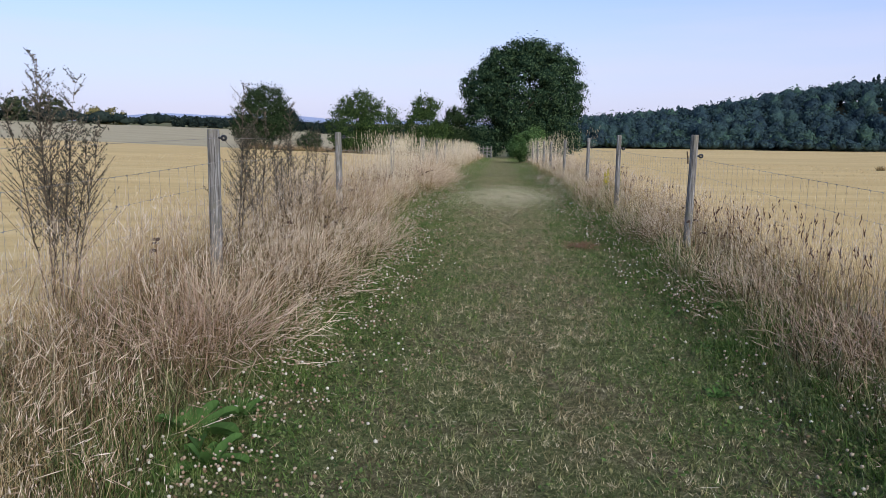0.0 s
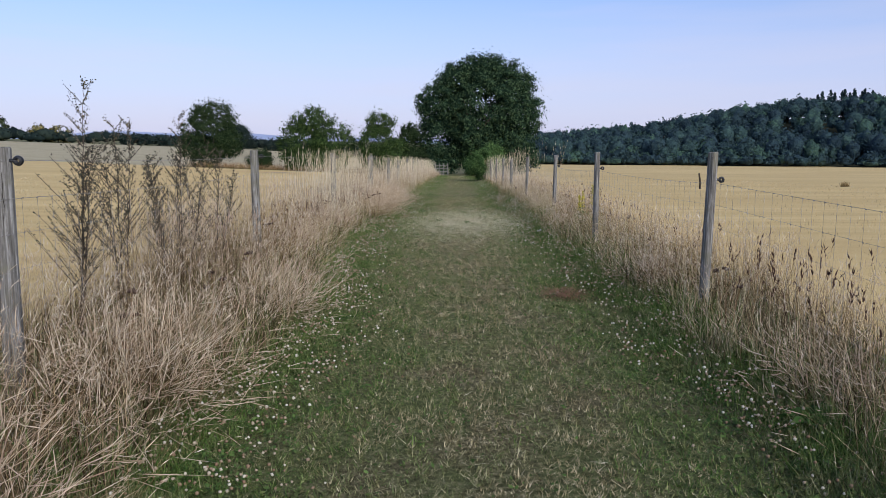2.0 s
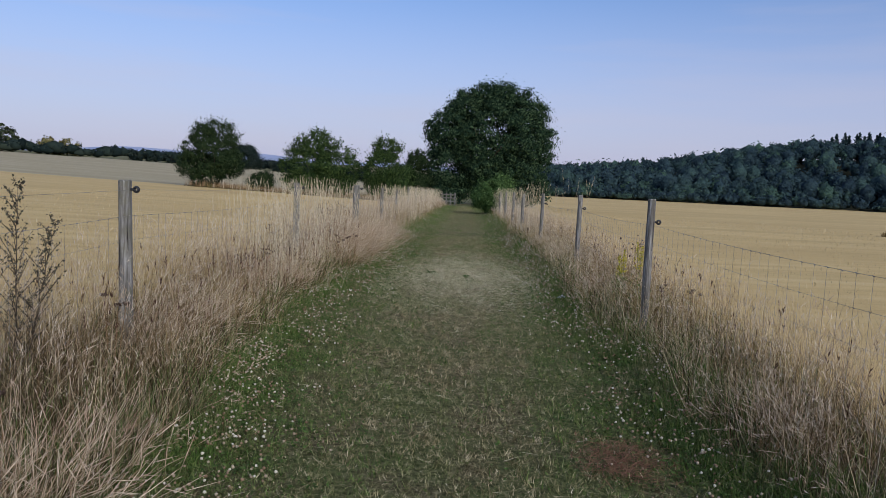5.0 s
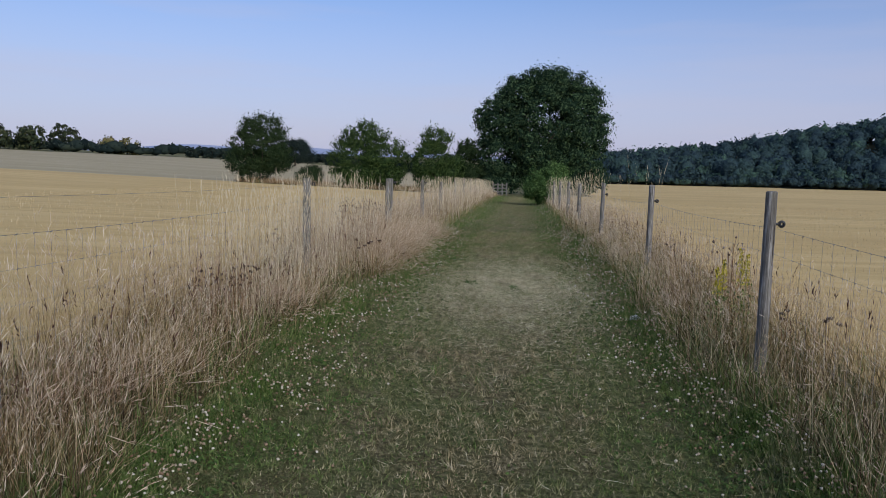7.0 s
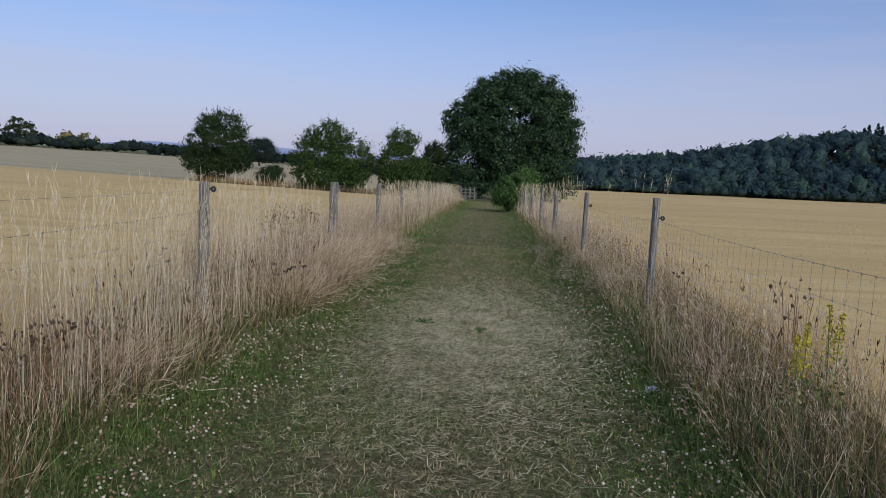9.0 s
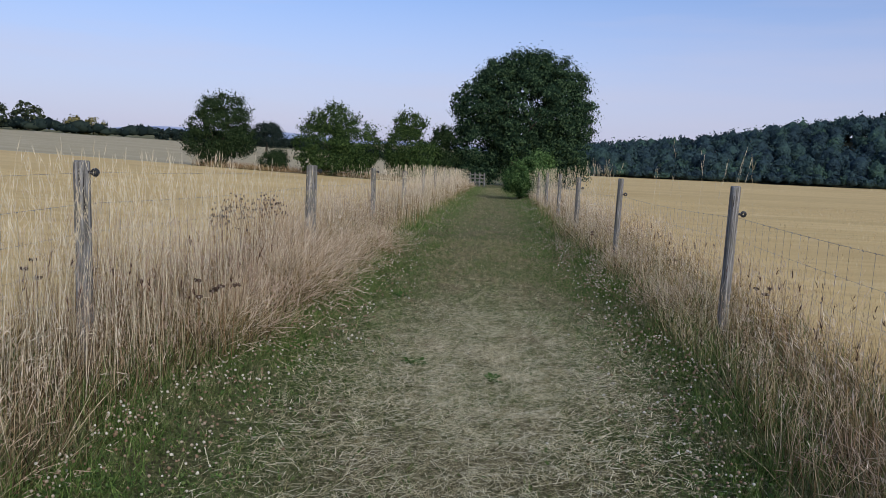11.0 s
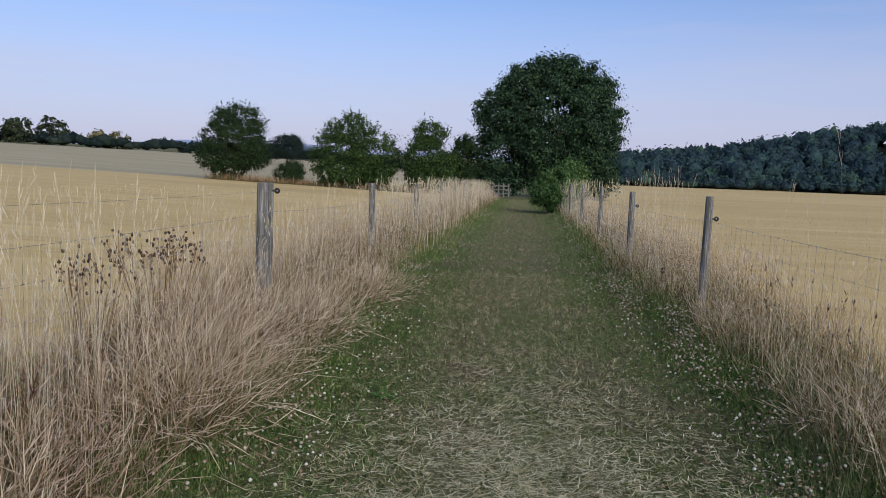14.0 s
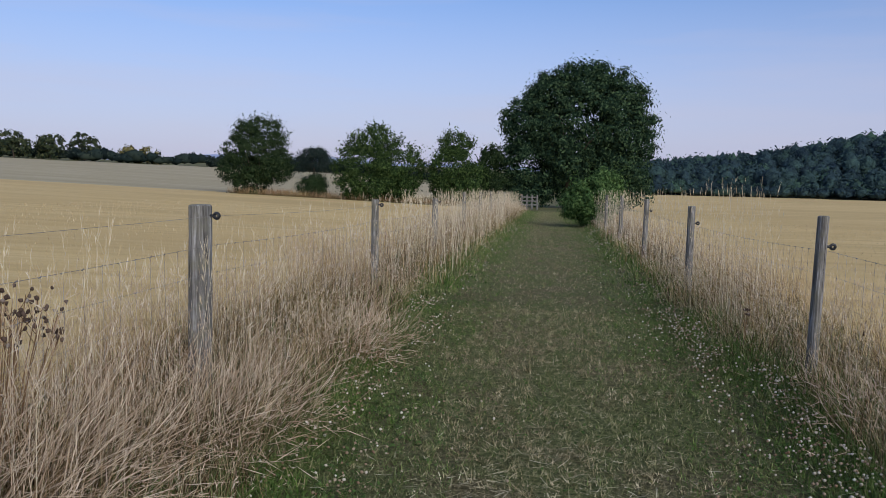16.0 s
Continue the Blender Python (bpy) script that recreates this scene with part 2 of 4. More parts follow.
def field_material(name, low, mid, high, rows):
    m, t, b = graph(name, 0.9, 0.08)
    streak = noise_of(t, 1.0, 6, 0.7, rows)
    broad = noise_of(t, 0.05, 4, 0.6, (0.6, 2.0, 1))
    fine = noise_of(t, 24, 6, 0.75)
    col = ramp(t, streak, [(0.36, low), (0.5, mid), (0.64, high)])
    tram = noise_of(t, 0.22, 3, 0.5, (0.05, 1.0, 1))
    col = mix(t, ramp(t, broad, [(0.42, (0, 0, 0)), (0.62, (0.7, 0.7, 0.7))]), col, low)
    col = mix(t, ramp(t, tram, [(0.52, (0, 0, 0)), (0.70, (0.35, 0.35, 0.35))]), col, tuple(c * 0.7 for c in low))
    col = mix(t, 0.45, col, ramp(t, fine, [(0.3, low), (0.7, high)]))
    t.links.new(col, b.inputs["Base Color"])
    bumped(t, b, fine, 0.35, 0.04)
    return m


m_gold = field_material("ripe_stubble_field", (0.53, 0.355, 0.145), (0.71, 0.51, 0.215), (0.79, 0.61, 0.30), (0.12, 1.6, 1))
m_tan = field_material("bare_stubble_field", (0.37, 0.30, 0.17), (0.50, 0.42, 0.25), (0.58, 0.50, 0.33), (0.10, 0.8, 1))
m_rough = field_material("rough_grassland", (0.09, 0.10, 0.04), (0.16, 0.16, 0.07), (0.26, 0.22, 0.11), (0.5, 0.5, 1))


# ---- building helpers ----
def part(name, bm, material, parent=None, label=""):
    me = bpy.data.meshes.new(name)
    bm.to_mesh(me)
    bm.free()
    me.materials.append(material)
    ob = new(name, me)
    ob.parent = parent
    if label:
        ob["label"] = label
    return ob


def triangles(name, verts, tris, material, parent=None, along=None, label="", smooth=False):
    """One mesh object from arrays of corners and triangles."""
    me = bpy.data.meshes.new(name)
    verts, tris = np.asarray(verts, np.float32), np.asarray(tris, np.int32)
    me.vertices.add(len(verts))
    me.vertices.foreach_set("co", verts.ravel())
    me.loops.add(3 * len(tris))
    me.polygons.add(len(tris))
    me.loops.foreach_set("vertex_index", tris.ravel())
    me.polygons.foreach_set("loop_start", np.arange(0, 3 * len(tris), 3, dtype=np.int32))
    if smooth:
        me.polygons.foreach_set("use_smooth", np.ones(len(tris), bool))
    if along is not None:
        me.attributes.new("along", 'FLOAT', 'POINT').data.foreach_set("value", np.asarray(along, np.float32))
    me.update(calc_edges=True)
    me.materials.append(material)
    ob = new(name, me)
    ob.parent = parent
    if label:
        ob["label"] = label
    return ob


def empty(name, label, category, group="", kind=""):
    return tagged(new(name), label, category, group, kind)


rng = np.random.default_rng(7)


def path_z(y):
    """Height of the mown strip: a gentle fall that steepens, then eases."""
    y = np.asarray(y, float)
    a = np.minimum(np.maximum(y, -60), 60)
    z = -0.010 * a - 0.0002 * a * a * (a > 0)
    z = z - 0.034 * np.clip(y - 60, 0, 50) - 0.022 * np.clip(y - 110, 0, 400)
    return z


def ease(v, a, b):
    s = np.clip((np.asarray(v, float) - a) / (b - a), 0, 1)
    return s * s * (3 - 2 * s)


def ground_z(x, y):
    x, y = np.asarray(x, float), np.asarray(y, float)
    z = path_z(y)
    z = z + 0.03 * np.clip(-x - 8, 0, 250) * ease(y, 0, 70)          # the western field rises
    z = z + 0.0145 * np.clip(y - 90, 0, 260) * ease(-x, 0, 90)
    z = z + 0.10 * ease(np.abs(x - 0.1), 1.3, 2.2) * ease(-np.abs(x), -6, -3.5)   # verges a little raised
    d = np.hypot(x, y)
    ridge = 20.5 * (np.clip(x - 40, 0, 135) / 150) ** 1.3 + 6
    z = z + ridge * ease(d, 300, 420) * ease(x, 0, 60) * (1 - ease(d, 500, 800))               # wooded hill to the east
    return z


def ribbons(pos, height, width, lean, curl, turn, seg=3, taper=0.25):
    """Blades: rooted at pos, leaning along turn (radians) by lean, tips drooping by curl. Returns corners, triangles, along."""
    n = len(pos)
    k = seg + 1
    s = np.linspace(0, 1, k)[None, :]
    ang = lean[:, None] + curl[:, None] * s
    step = height[:, None] / seg
    up = np.concatenate([np.zeros((n, 1)), np.cumsum(np.cos(ang[:, :-1]) * step, 1)], 1)
    out = np.concatenate([np.zeros((n, 1)), np.cumsum(np.sin(ang[:, :-1]) * step, 1)], 1)
    cx, cy = np.cos(turn)[:, None], np.sin(turn)[:, None]
    cen = np.stack([pos[:, 0:1] + out * cx, pos[:, 1:2] + out * cy, pos[:, 2:3] + up], -1)
    face = rng.uniform(0, np.pi, n)
    side = np.stack([np.cos(face), np.sin(face), np.zeros(n)], -1)[:, None, :]
    w = (width[:, None] * (1 - (1 - taper) * s) / 2)[..., None]
    v = np.stack([cen - side * w, cen + side * w], 2).reshape(n, 2 * k, 3)
    f = []
    for i in range(seg):
        a = 2 * i
        f += [(a, a + 1, a + 3), (a, a + 3, a + 2)] if i < seg - 1 else [(a, a + 1, a + 2)]
    tri = (np.array(f)[None] + (np.arange(n) * 2 * k)[:, None, None]).reshape(-1, 3)
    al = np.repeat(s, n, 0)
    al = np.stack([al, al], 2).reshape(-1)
    return v.reshape(-1, 3), tri, al, cen


def waves(x, y, scale, seed):
    """Smooth value between 0 and 1 over the plan."""
    r = np.random.default_rng(seed)
    v = np.zeros(len(x))
    for i in range(7):
        a, p, f = r.uniform(0, 2 * np.pi), r.uniform(0, 2 * np.pi), r.uniform(0.5, 1.6) / scale
        v += np.sin((x * np.cos(a) + y * np.sin(a)) * f * 2 * np.pi + p)
    return 0.5 + 0.5 * np.tanh(v / 2.2)


def leaves(centres, size, facing=None, loose=0.38):
    """Small two-triangle leaves at the centres, turned at random or roughly towards facing."""
    n = len(centres)
    out = rng.normal(size=(n, 3))
    if facing is not None:
        out = facing + out * loose
    a = np.cross(out, rng.normal(size=(n, 3)))
    a /= np.linalg.norm(a, axis=1, keepdims=True)
    b = np.cross(out, a)
    b /= np.linalg.norm(b, axis=1, keepdims=True)
    s = (size * rng.uniform(0.6, 1.4, n))[:, None]
    v = np.stack([centres - a * s * 0.6, centres + b * s * 0.32, centres + a * s * 0.6, centres - b * s * 0.32], 1).reshape(-1, 3)
    o = (np.arange(n) * 4)[:, None]
    tri = np.concatenate([o + [0, 1, 2], o + [0, 2, 3]], 1).reshape(-1, 3)
    return v, tri


def spindles(p, q, r):
    """Slender seed heads from p to q: two crossed lozenges each."""
    n = len(p)
    d = q - p
    a = np.cross(d, rng.normal(size=(n, 3)))
    a /= np.linalg.norm(a, axis=1, keepdims=True) + 1e-9
    b = np.cross(d, a)
    b /= np.linalg.norm(b, axis=1, keepdims=True) + 1e-9
    rr = (r * rng.uniform(0.6, 1.5, n))[:, None]
    m = p + d * 0.4
    v = np.stack([p, m + a * rr, q, m - a * rr, p, m + b * rr, q, m - b * rr], 1).reshape(-1, 3)
    o = (np.arange(n) * 8)[:, None]
    tri = np.concatenate([o + k for k in ([0, 1, 2], [0, 2, 3], [4, 5, 6], [4, 6, 7])], 1).reshape(-1, 3)
    return v, tri


def panicles(low, tip, count, r, loose):
    """Feathery heads: many thin spikelets, each one lozenge, spread round the last stretch of a stalk."""
    n, d = len(low), tip - low
    u = rng.uniform(0.1, 1.05, (n, count, 1))
    reach = np.linalg.norm(d, axis=1)[:, None, None]
    p = (low[:, None] + d[:, None] * u).reshape(-1, 3)
    q = p + (d[:, None] * 0.32 + rng.normal(0, 1, (n, count, 3)) * reach * loose).reshape(-1, 3)
    a = np.cross(q - p, rng.normal(size=p.shape))
    a /= np.linalg.norm(a, axis=1, keepdims=True) + 1e-9
    a *= (r * rng.uniform(0.6, 1.5, len(p)))[:, None]
    m = p * 0.45 + q * 0.55
    v = np.stack([p, m + a, q, m - a], 1).reshape(-1, 3)
    o = (np.arange(len(p)) * 4)[:, None]
    return v, np.concatenate([o + [0, 1, 2], o + [0, 2, 3]], 1).reshape(-1, 3)


def tube(bm, p, q, r0, r1, sides=6):
    p, q = Vector(p), Vector(q)
    rot = (q - p).to_track_quat('Z', 'Y')
    rings = []
    for c, r in ((p, r0), (q, r1)):
        rings.append([bm.verts.new(c + rot @ Vector((r * math.cos(2 * math.pi * i / sides), r * math.sin(2 * math.pi * i / sides), 0))) for i in range(sides)])
    for i in range(sides):
        j = (i + 1) % sides
        bm.faces.new((rings[0][i], rings[0][j], rings[1][j], rings[1][i]))
    bm.faces.new(rings[1])
    bm.faces.new(rings[0][::-1])


# ---- ground ----
def ground_sheet():
    def axis(far_low, near_low, near_high, far_high, fine, grow):
        mid = list(np.arange(near_low, near_high + fine / 2, fine))
        up, down, s = [mid[-1]], [mid[0]], fine
        while up[-1] < far_high:
            s = min(s * grow, 120)
            up.append(up[-1] + s)
        s = fine
        while down[-1] > far_low:
            s = min(s * grow, 120)
            down.append(down[-1] - s)
        return np.array(down[:0:-1] + mid + up[1:])

    xs = axis(-2200, -4, 4, 2200, 0.25, 1.14)
    ys = axis(-400, -3, 30, 3500, 0.35, 1.07)
    gx, gy = np.meshgrid(xs, ys)
    gz = ground_z(gx, gy)
    nx, ny = len(xs), len(ys)
    idx = np.arange(nx * ny).reshape(ny, nx)
    quads = np.stack([idx[:-1, :-1], idx[:-1, 1:], idx[1:, 1:], idx[1:, :-1]], -1).reshape(-1, 4)
    me = bpy.data.meshes.new("ground")
    me.from_pydata(np.stack([gx, gy, gz], -1).reshape(-1, 3).tolist(), [], quads.tolist())
    cx = ((gx[:-1, :-1] + gx[1:, 1:]) / 2).ravel()
    cy = ((gy[:-1, :-1] + gy[1:, 1:]) / 2).ravel()
    kind = np.full(len(quads), 1)
    kind[np.abs(cx) < 3.1] = 0
    kind[(cy > 89 + 0.02 * cx) & (cx < 3.1)] = 2
    kind[(cy > 86) & (cx > -16) & (cx < 9)] = 3
    kind[np.hypot(cx, cy) > 302] = 3
    kind[(np.hypot(cx, cy) > 302) & (cx > 4)] = 4
    for m in (m_soil, m_gold, m_tan, m_rough, m_floor):
        me.materials.append(m)
    me.polygons.foreach_set("material_index", kind.astype(np.int32))
    me.polygons.foreach_set("use_smooth", np.ones(len(quads), bool))
    me.update()
    return tagged(new("ground", me), "mown grass strip between ripe golden stubble fields", "ground", kind="structure")


ground_sheet()


# ---- fences ----
POST_TALL = 1.5


def build_post(parent, x, y, top, radius, lean, side, ring_drop):
    """A round weathered post with a flat sawn top; side +1 or -1: where the insulator sits."""
    base = float(ground_z(x, y))
    tall = top - base + 0.25
    bm = bmesh.new()
    levels, sides = 9, 14
    rings = []
    r = random.Random(int(y * 100))
    for i in range(levels):
        z = -0.25 + tall * i / (levels - 1)
        row = []
        for k in range(sides):
            a = 2 * math.pi * k / sides
            rr = radius * (1.06 - 0.08 * i / levels) * (1 + 0.05 * math.sin(3 * a + r.random() * 0.7) + r.uniform(-0.025, 0.025))
            row.append(bm.verts.new((rr * math.cos(a), rr * math.sin(a), z)))
        rings.append(row)
    for i in range(levels - 1):
        for k in range(sides):
            j = (k + 1) % sides
            bm.faces.new((rings[i][k], rings[i][j], rings[i + 1][j], rings[i + 1][k]))
    inner = [bm.verts.new((v.co.x * 0.86, v.co.y * 0.86, v.co.z + 0.008 + 0.02 * v.co.x)) for v in rings[-1]]
    for k in range(sides):
        j = (k + 1) % sides
        bm.faces.new((rings[-1][k], rings[-1][j], inner[j], inner[k]))
    bm.faces.new(inner)
    post = part("post", bm, m_post, parent)
    post.matrix_basis = pose(x - tall * math.sin(radians(lean[1])), y + tall * math.sin(radians(lean[0])), base, lean[0], lean[1], 0)
    for k in range(2):
        bm = bmesh.new()
        a = -math.pi / 2 + r.uniform(-0.9, 0.9)
        z0, ln, w = tall - 0.25 - r.uniform(0.0, 0.5), r.uniform(0.15, 0.4), r.uniform(0.0015, 0.003)
        rr, rows = radius * 1.02, []
        for s in range(6):
            wide = w * (0.2 + math.sin(math.pi * (s + 0.5) / 6))
            aa = a + 0.05 * s * r.uniform(-0.6, 0.6)
            rows.append([bm.verts.new((rr * math.cos(aa + e * wide / rr) + 0.0, rr * math.sin(aa + e * wide / rr), z0 - ln * s / 5)) for e in (-1, 1)])
        for p, q in zip(rows, rows[1:]):
            bm.faces.new((p[0], p[1], q[1], q[0]))
        part("crack", bm, m_crack, post, "dark drying crack")
    if ring_drop:
        bm = bmesh.new()
        zr = tall - 0.25 - ring_drop
        tube(bm, (side * radius * 0.8, 0, zr), (side * (radius + 0.022), 0, zr), 0.012, 0.010, 8)
        c = Vector((side * (radius + 0.042), 0, zr))
        n, m = 14, 7
        grid = [[bm.verts.new(c + Vector(((0.018 + 0.011 * math.cos(2 * math.pi * b / m)) * math.cos(2 * math.pi * a / n), 0.016 * math.sin(2 * math.pi * b / m),
                                          (0.018 + 0.011 * math.cos(2 * math.pi * b / m)) * math.sin(2 * math.pi * a / n)))) for b in range(m)] for a in range(n)]
        for a in range(n):
            for b in range(m):
                bm.faces.new((grid[a][b], grid[(a + 1) % n][b], grid[(a + 1) % n][(b + 1) % m], grid[a][(b + 1) % m]))
        part("insulator", bm, m_black, post, "black plastic ring insulator")
    return post


def build_fence(label, posts, side, start, ring_drop):
    """posts: (x, y, top, radius). The netting and the strand hang on the field side."""
    fence = empty("wire_fence", label, "fence", "fences along the path")
    r = random.Random(int(side * 5 + 20))
    for x, y, top, radius in posts:
        build_post(fence, x, y, top, radius, (r.uniform(-0.7, 0.7), r.uniform(-0.7, 0.7)), side, ring_drop)
    line = [(posts[0][0], start, posts[0][2] + 0.05, 0)] + [(x + side * p * 1.0, y, top, p) for x, y, top, p in posts]

    def wire(name, drop, sag, radius, knots=0.0, offset=0.0):
        bm = bmesh.new()
        for (x0, y0, z0, _), (x1, y1, z1, _) in zip(line, line[1:]):
            steps = 6
            prev = None
            for i in range(steps + 1):
                s = i / steps
                q = Vector((x0 + (x1 - x0) * s + side * offset, y0 + (y1 - y0) * s, z0 + (z1 - z0) * s - drop - sag * 4 * s * (1 - s)))
                if prev is not None:
                    tube(bm, prev, q, radius, radius, 4)
                prev = q
            if knots:
                for i in range(int((y1 - y0) / knots)):
                    s = (i + 0.5) * knots / (y1 - y0)
                    q = Vector((x0 + (x1 - x0) * s + side * offset, y0 + (y1 - y0) * s, z0 + (z1 - z0) * s - drop - sag * 4 * s * (1 - s)))
                    tube(bm, q - Vector((0, 0.010, 0.003)), q + Vector((0, 0.010, 0.003)), radius * 2.6, radius * 2.2, 5)
        return part(name, bm, m_wire, fence)

    if ring_drop < 0.1:
        wire("strand", ring_drop, 0.02, 0.001, 0.0, 0.045)
    for drop, sag, knots in ((0.27, 0.03, 0.155), (0.46, 0.03, 0.155), (0.66, 0.03, 0.0), (0.86, 0.02, 0.0), (1.06, 0.02, 0.0)):
        wire("net_wire", drop, sag, 0.0012 if drop < 0.3 else 0.0009, knots)
    bm = bmesh.new()
    for (x0, y0, z0, _), (x1, y1, z1, _) in zip(line, line[1:]):
        for i in range(int((y1 - y0) / 0.155)):
            s = (i + 0.5) * 0.155 / (y1 - y0)
            sag = 0.03 * 4 * s * (1 - s)
            x, y, z = x0 + (x1 - x0) * s, y0 + (y1 - y0) * s, z0 + (z1 - z0) * s - sag
            tube(bm, (x + r.uniform(-.004, .004), y, z - 0.27), (x, y + r.uniform(-.006, .006), z - 1.08), 0.0012, 0.0012, 3)
    part("netting", bm, m_wire, fence, "upright wires of the stock netting")["kind"] = "stuff"
    return fence


def post_row(x, known, far_step, far_end, radius):
    rows = list(known)
    y = rows[-1][1]
    while y < far_end:
        y += far_step
        rows.append((x, y, float(path_z(y)) + 1.36, radius))
    return rows


LEFT_POSTS = post_row(-2.35, [(-2.42, 6.3, 1.43, 0.052), (-2.46, 11.55, 1.35, 0.05), (-2.46, 17.65, 1.22, 0.052), (-2.31, 23.3, 1.07, 0.078),
                              (-2.26, 28.4, 0.90, 0.05), (-2.40, 35.0, 0.65, 0.062)], 5.6, 60, 0.052)
RIGHT_POSTS = post_row(2.15, [(2.30, 8.96, 1.40, 0.043), (2.19, 13.74, 1.33, 0.042), (2.36, 19.61, 1.18, 0.044), (2.22, 24.7, 1.04, 0.043),
                              (2.10, 29.44, 0.88, 0.052)], 5.1, 60, 0.052)
build_fence("weathered round posts with stock netting beside tall dry grass", LEFT_POSTS, 1, -3.0, 0.065)
right_fence = build_fence("weathered grey posts with netting and black insulators", RIGHT_POSTS, 1, -3.0, 0.235)
bm = bmesh.new()
tube(bm, (2.362, 9.47, 1.05), (2.355, 9.45, 1.12), 0.009, 0.010, 7)
tube(bm, (2.355, 9.45, 1.12), (2.335, 9.43, 1.20), 0.010, 0.008, 7)
part("batten", bm, m_weed, right_fence, "dark short stick caught in the top wire")


# ---- verge grass ----
def edge_left(y):
    return np.interp(y, (0, 5, 8.3, 10.6, 13, 15.3, 17.5, 19, 22, 24, 27, 32, 45), (-1.45, -1.45, -1.32, -1.55, -1.72, -1.78, -1.68, -1.5, -1.42, -1.6, -1.68, -1.5, -1.3)) - 0.07 * np.sin(y * 2.3)


def edge_right(y):
    return np.interp(y, (0, 13, 15, 18, 23, 27, 45), (1.9, 1.9, 1.74, 1.85, 1.95, 1.78, 1.85)) + 0.07 * np.sin(y * 2.1 + 1)


def verge(name, label, side, y0, y1, per_m2, wide, seed, scale=1.0, mat=None):
    """Tall dry grass: thick stems, leaning by patches, with feathery heads."""
    outer = 3.3
    n = int((y1 - y0) * (outer - 1.0) * per_m2)
    x = rng.uniform(1.0, outer, n) * side
    y = rng.uniform(y0, y1, n)
    inner = edge_left(y) if side < 0 else edge_right(y)
    depth = (inner - x) if side < 0 else (x - inner)
    clump = waves(x, y, 0.55, seed + 1)
    keep = (depth > rng.normal(0, 0.10, n)) & (rng.random(n) < 0.16 + 0.84 * clump ** 1.3) & (rng.random(n) < 1.15 - 0.5 * ease(np.abs(x), 2.6, 3.3))
    x, y, depth, clump = x[keep], y[keep], depth[keep], clump[keep]
    n = len(x)
    tall = waves(x, y, 3.2, seed + 2)
    h = (0.30 + 0.36 * ease(depth, 0, 0.8) + 0.16 * tall) * rng.uniform(0.55, 1.2, n) * scale
    flop = waves(x, y, 1.1, seed + 3)
    if side < 0:      # two stretches beaten down by weather
        flop = np.minimum(1, flop + 0.4 * np.exp(-((y - 21.2) / 1.9) ** 2) + 0.3 * np.exp(-((y - 5.0) / 1.3) ** 2))
    lean = np.abs(rng.normal(0.12, 0.2, n)) + 1.0 * ease(flop, 0.58, 0.9) * rng.uniform(0.2, 1, n)
    to_path = 0.0 if side < 0 else np.pi
    turn = np.where(flop > 0.6, to_path + rng.normal(0, 1.2, n) - side * 0.4, rng.uniform(0, 2 * np.pi, n))
    curl = np.abs(rng.normal(0.12, 0.2, n))
    pos = np.stack([x, y, ground_z(x, y) - 0.02], -1)
    v, f, al, cen = ribbons(pos, h, rng.uniform(0.0018, 0.0036, n) * wide, lean, curl, turn, 3)
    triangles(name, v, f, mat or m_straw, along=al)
    tagged(bpy.context.scene.objects[name], label, "grass", kind="stuff")
    # heads
    hn = rng.random(n) < 0.42
    tip, low = cen[hn, -1], cen[hn, -2]
    v, f = panicles(low + (tip - low) * 0.25, tip + (tip - low) * 0.1, 4, 0.0019 * wide, 0.11)
    hname = name + "_seed_heads"
    triangles(hname, v, f, m_head)
    tagged(bpy.context.scene.objects[hname], "feathery pale seed heads above the dry verge grass", "seed heads", kind="stuff")


def strays(name, label, side, y0, y1, n, h0, h1, mat, lean, wide, x0=1.25, x1=3.2):
    """Single stalks lying across the verge at all angles."""
    y = rng.uniform(y0, y1, n)
    inner = np.abs(edge_left(y) if side < 0 else edge_right(y)) + x0 - 1.25
    x = side * (inner + (x1 - inner) * rng.random(n) ** 1.3)
    pos = np.stack([x, y, ground_z(x, y) + 0.0], -1)
    v, f, al, cen = ribbons(pos, rng.uniform(h0, h1, n), rng.uniform(0.002, 0.0045, n) * wide, np.abs(rng.normal(lean, 0.35, n)), rng.normal(0.25, 0.5, n), rng.uniform(0, 6.28, n), 3, 0.3)
    tagged(triangles(name, v, f, mat, along=al), label, "grass", kind="stuff")


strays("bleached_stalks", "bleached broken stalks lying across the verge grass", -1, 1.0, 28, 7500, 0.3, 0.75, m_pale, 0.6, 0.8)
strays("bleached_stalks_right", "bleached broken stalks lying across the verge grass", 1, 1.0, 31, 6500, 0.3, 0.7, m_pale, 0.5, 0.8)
strays("green_blades", "fresh green blades growing up through dry grass", -1, 1.0, 28, 9000, 0.12, 0.40, m_green, 0.3, 1.6)
strays("green_blades_right", "fresh green blades growing up through dry grass", 1, 1.0, 31, 6500, 0.12, 0.36, m_green, 0.3, 1.6)
strays("dead_thatch", "dead brown thatch under the tall grass, darkened to deepen its gaps", -1, 1.0, 28, 19000, 0.10, 0.38, m_thatch, 0.45, 2.1)
strays("dead_thatch_right", "dead brown thatch under the tall grass, darkened to deepen its gaps", 1, 1.0, 31, 9500, 0.10, 0.34, m_thatch, 0.45, 2.1)
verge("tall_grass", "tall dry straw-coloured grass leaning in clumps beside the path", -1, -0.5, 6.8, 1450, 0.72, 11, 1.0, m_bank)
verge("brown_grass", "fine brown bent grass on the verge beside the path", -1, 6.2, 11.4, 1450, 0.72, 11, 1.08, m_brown)
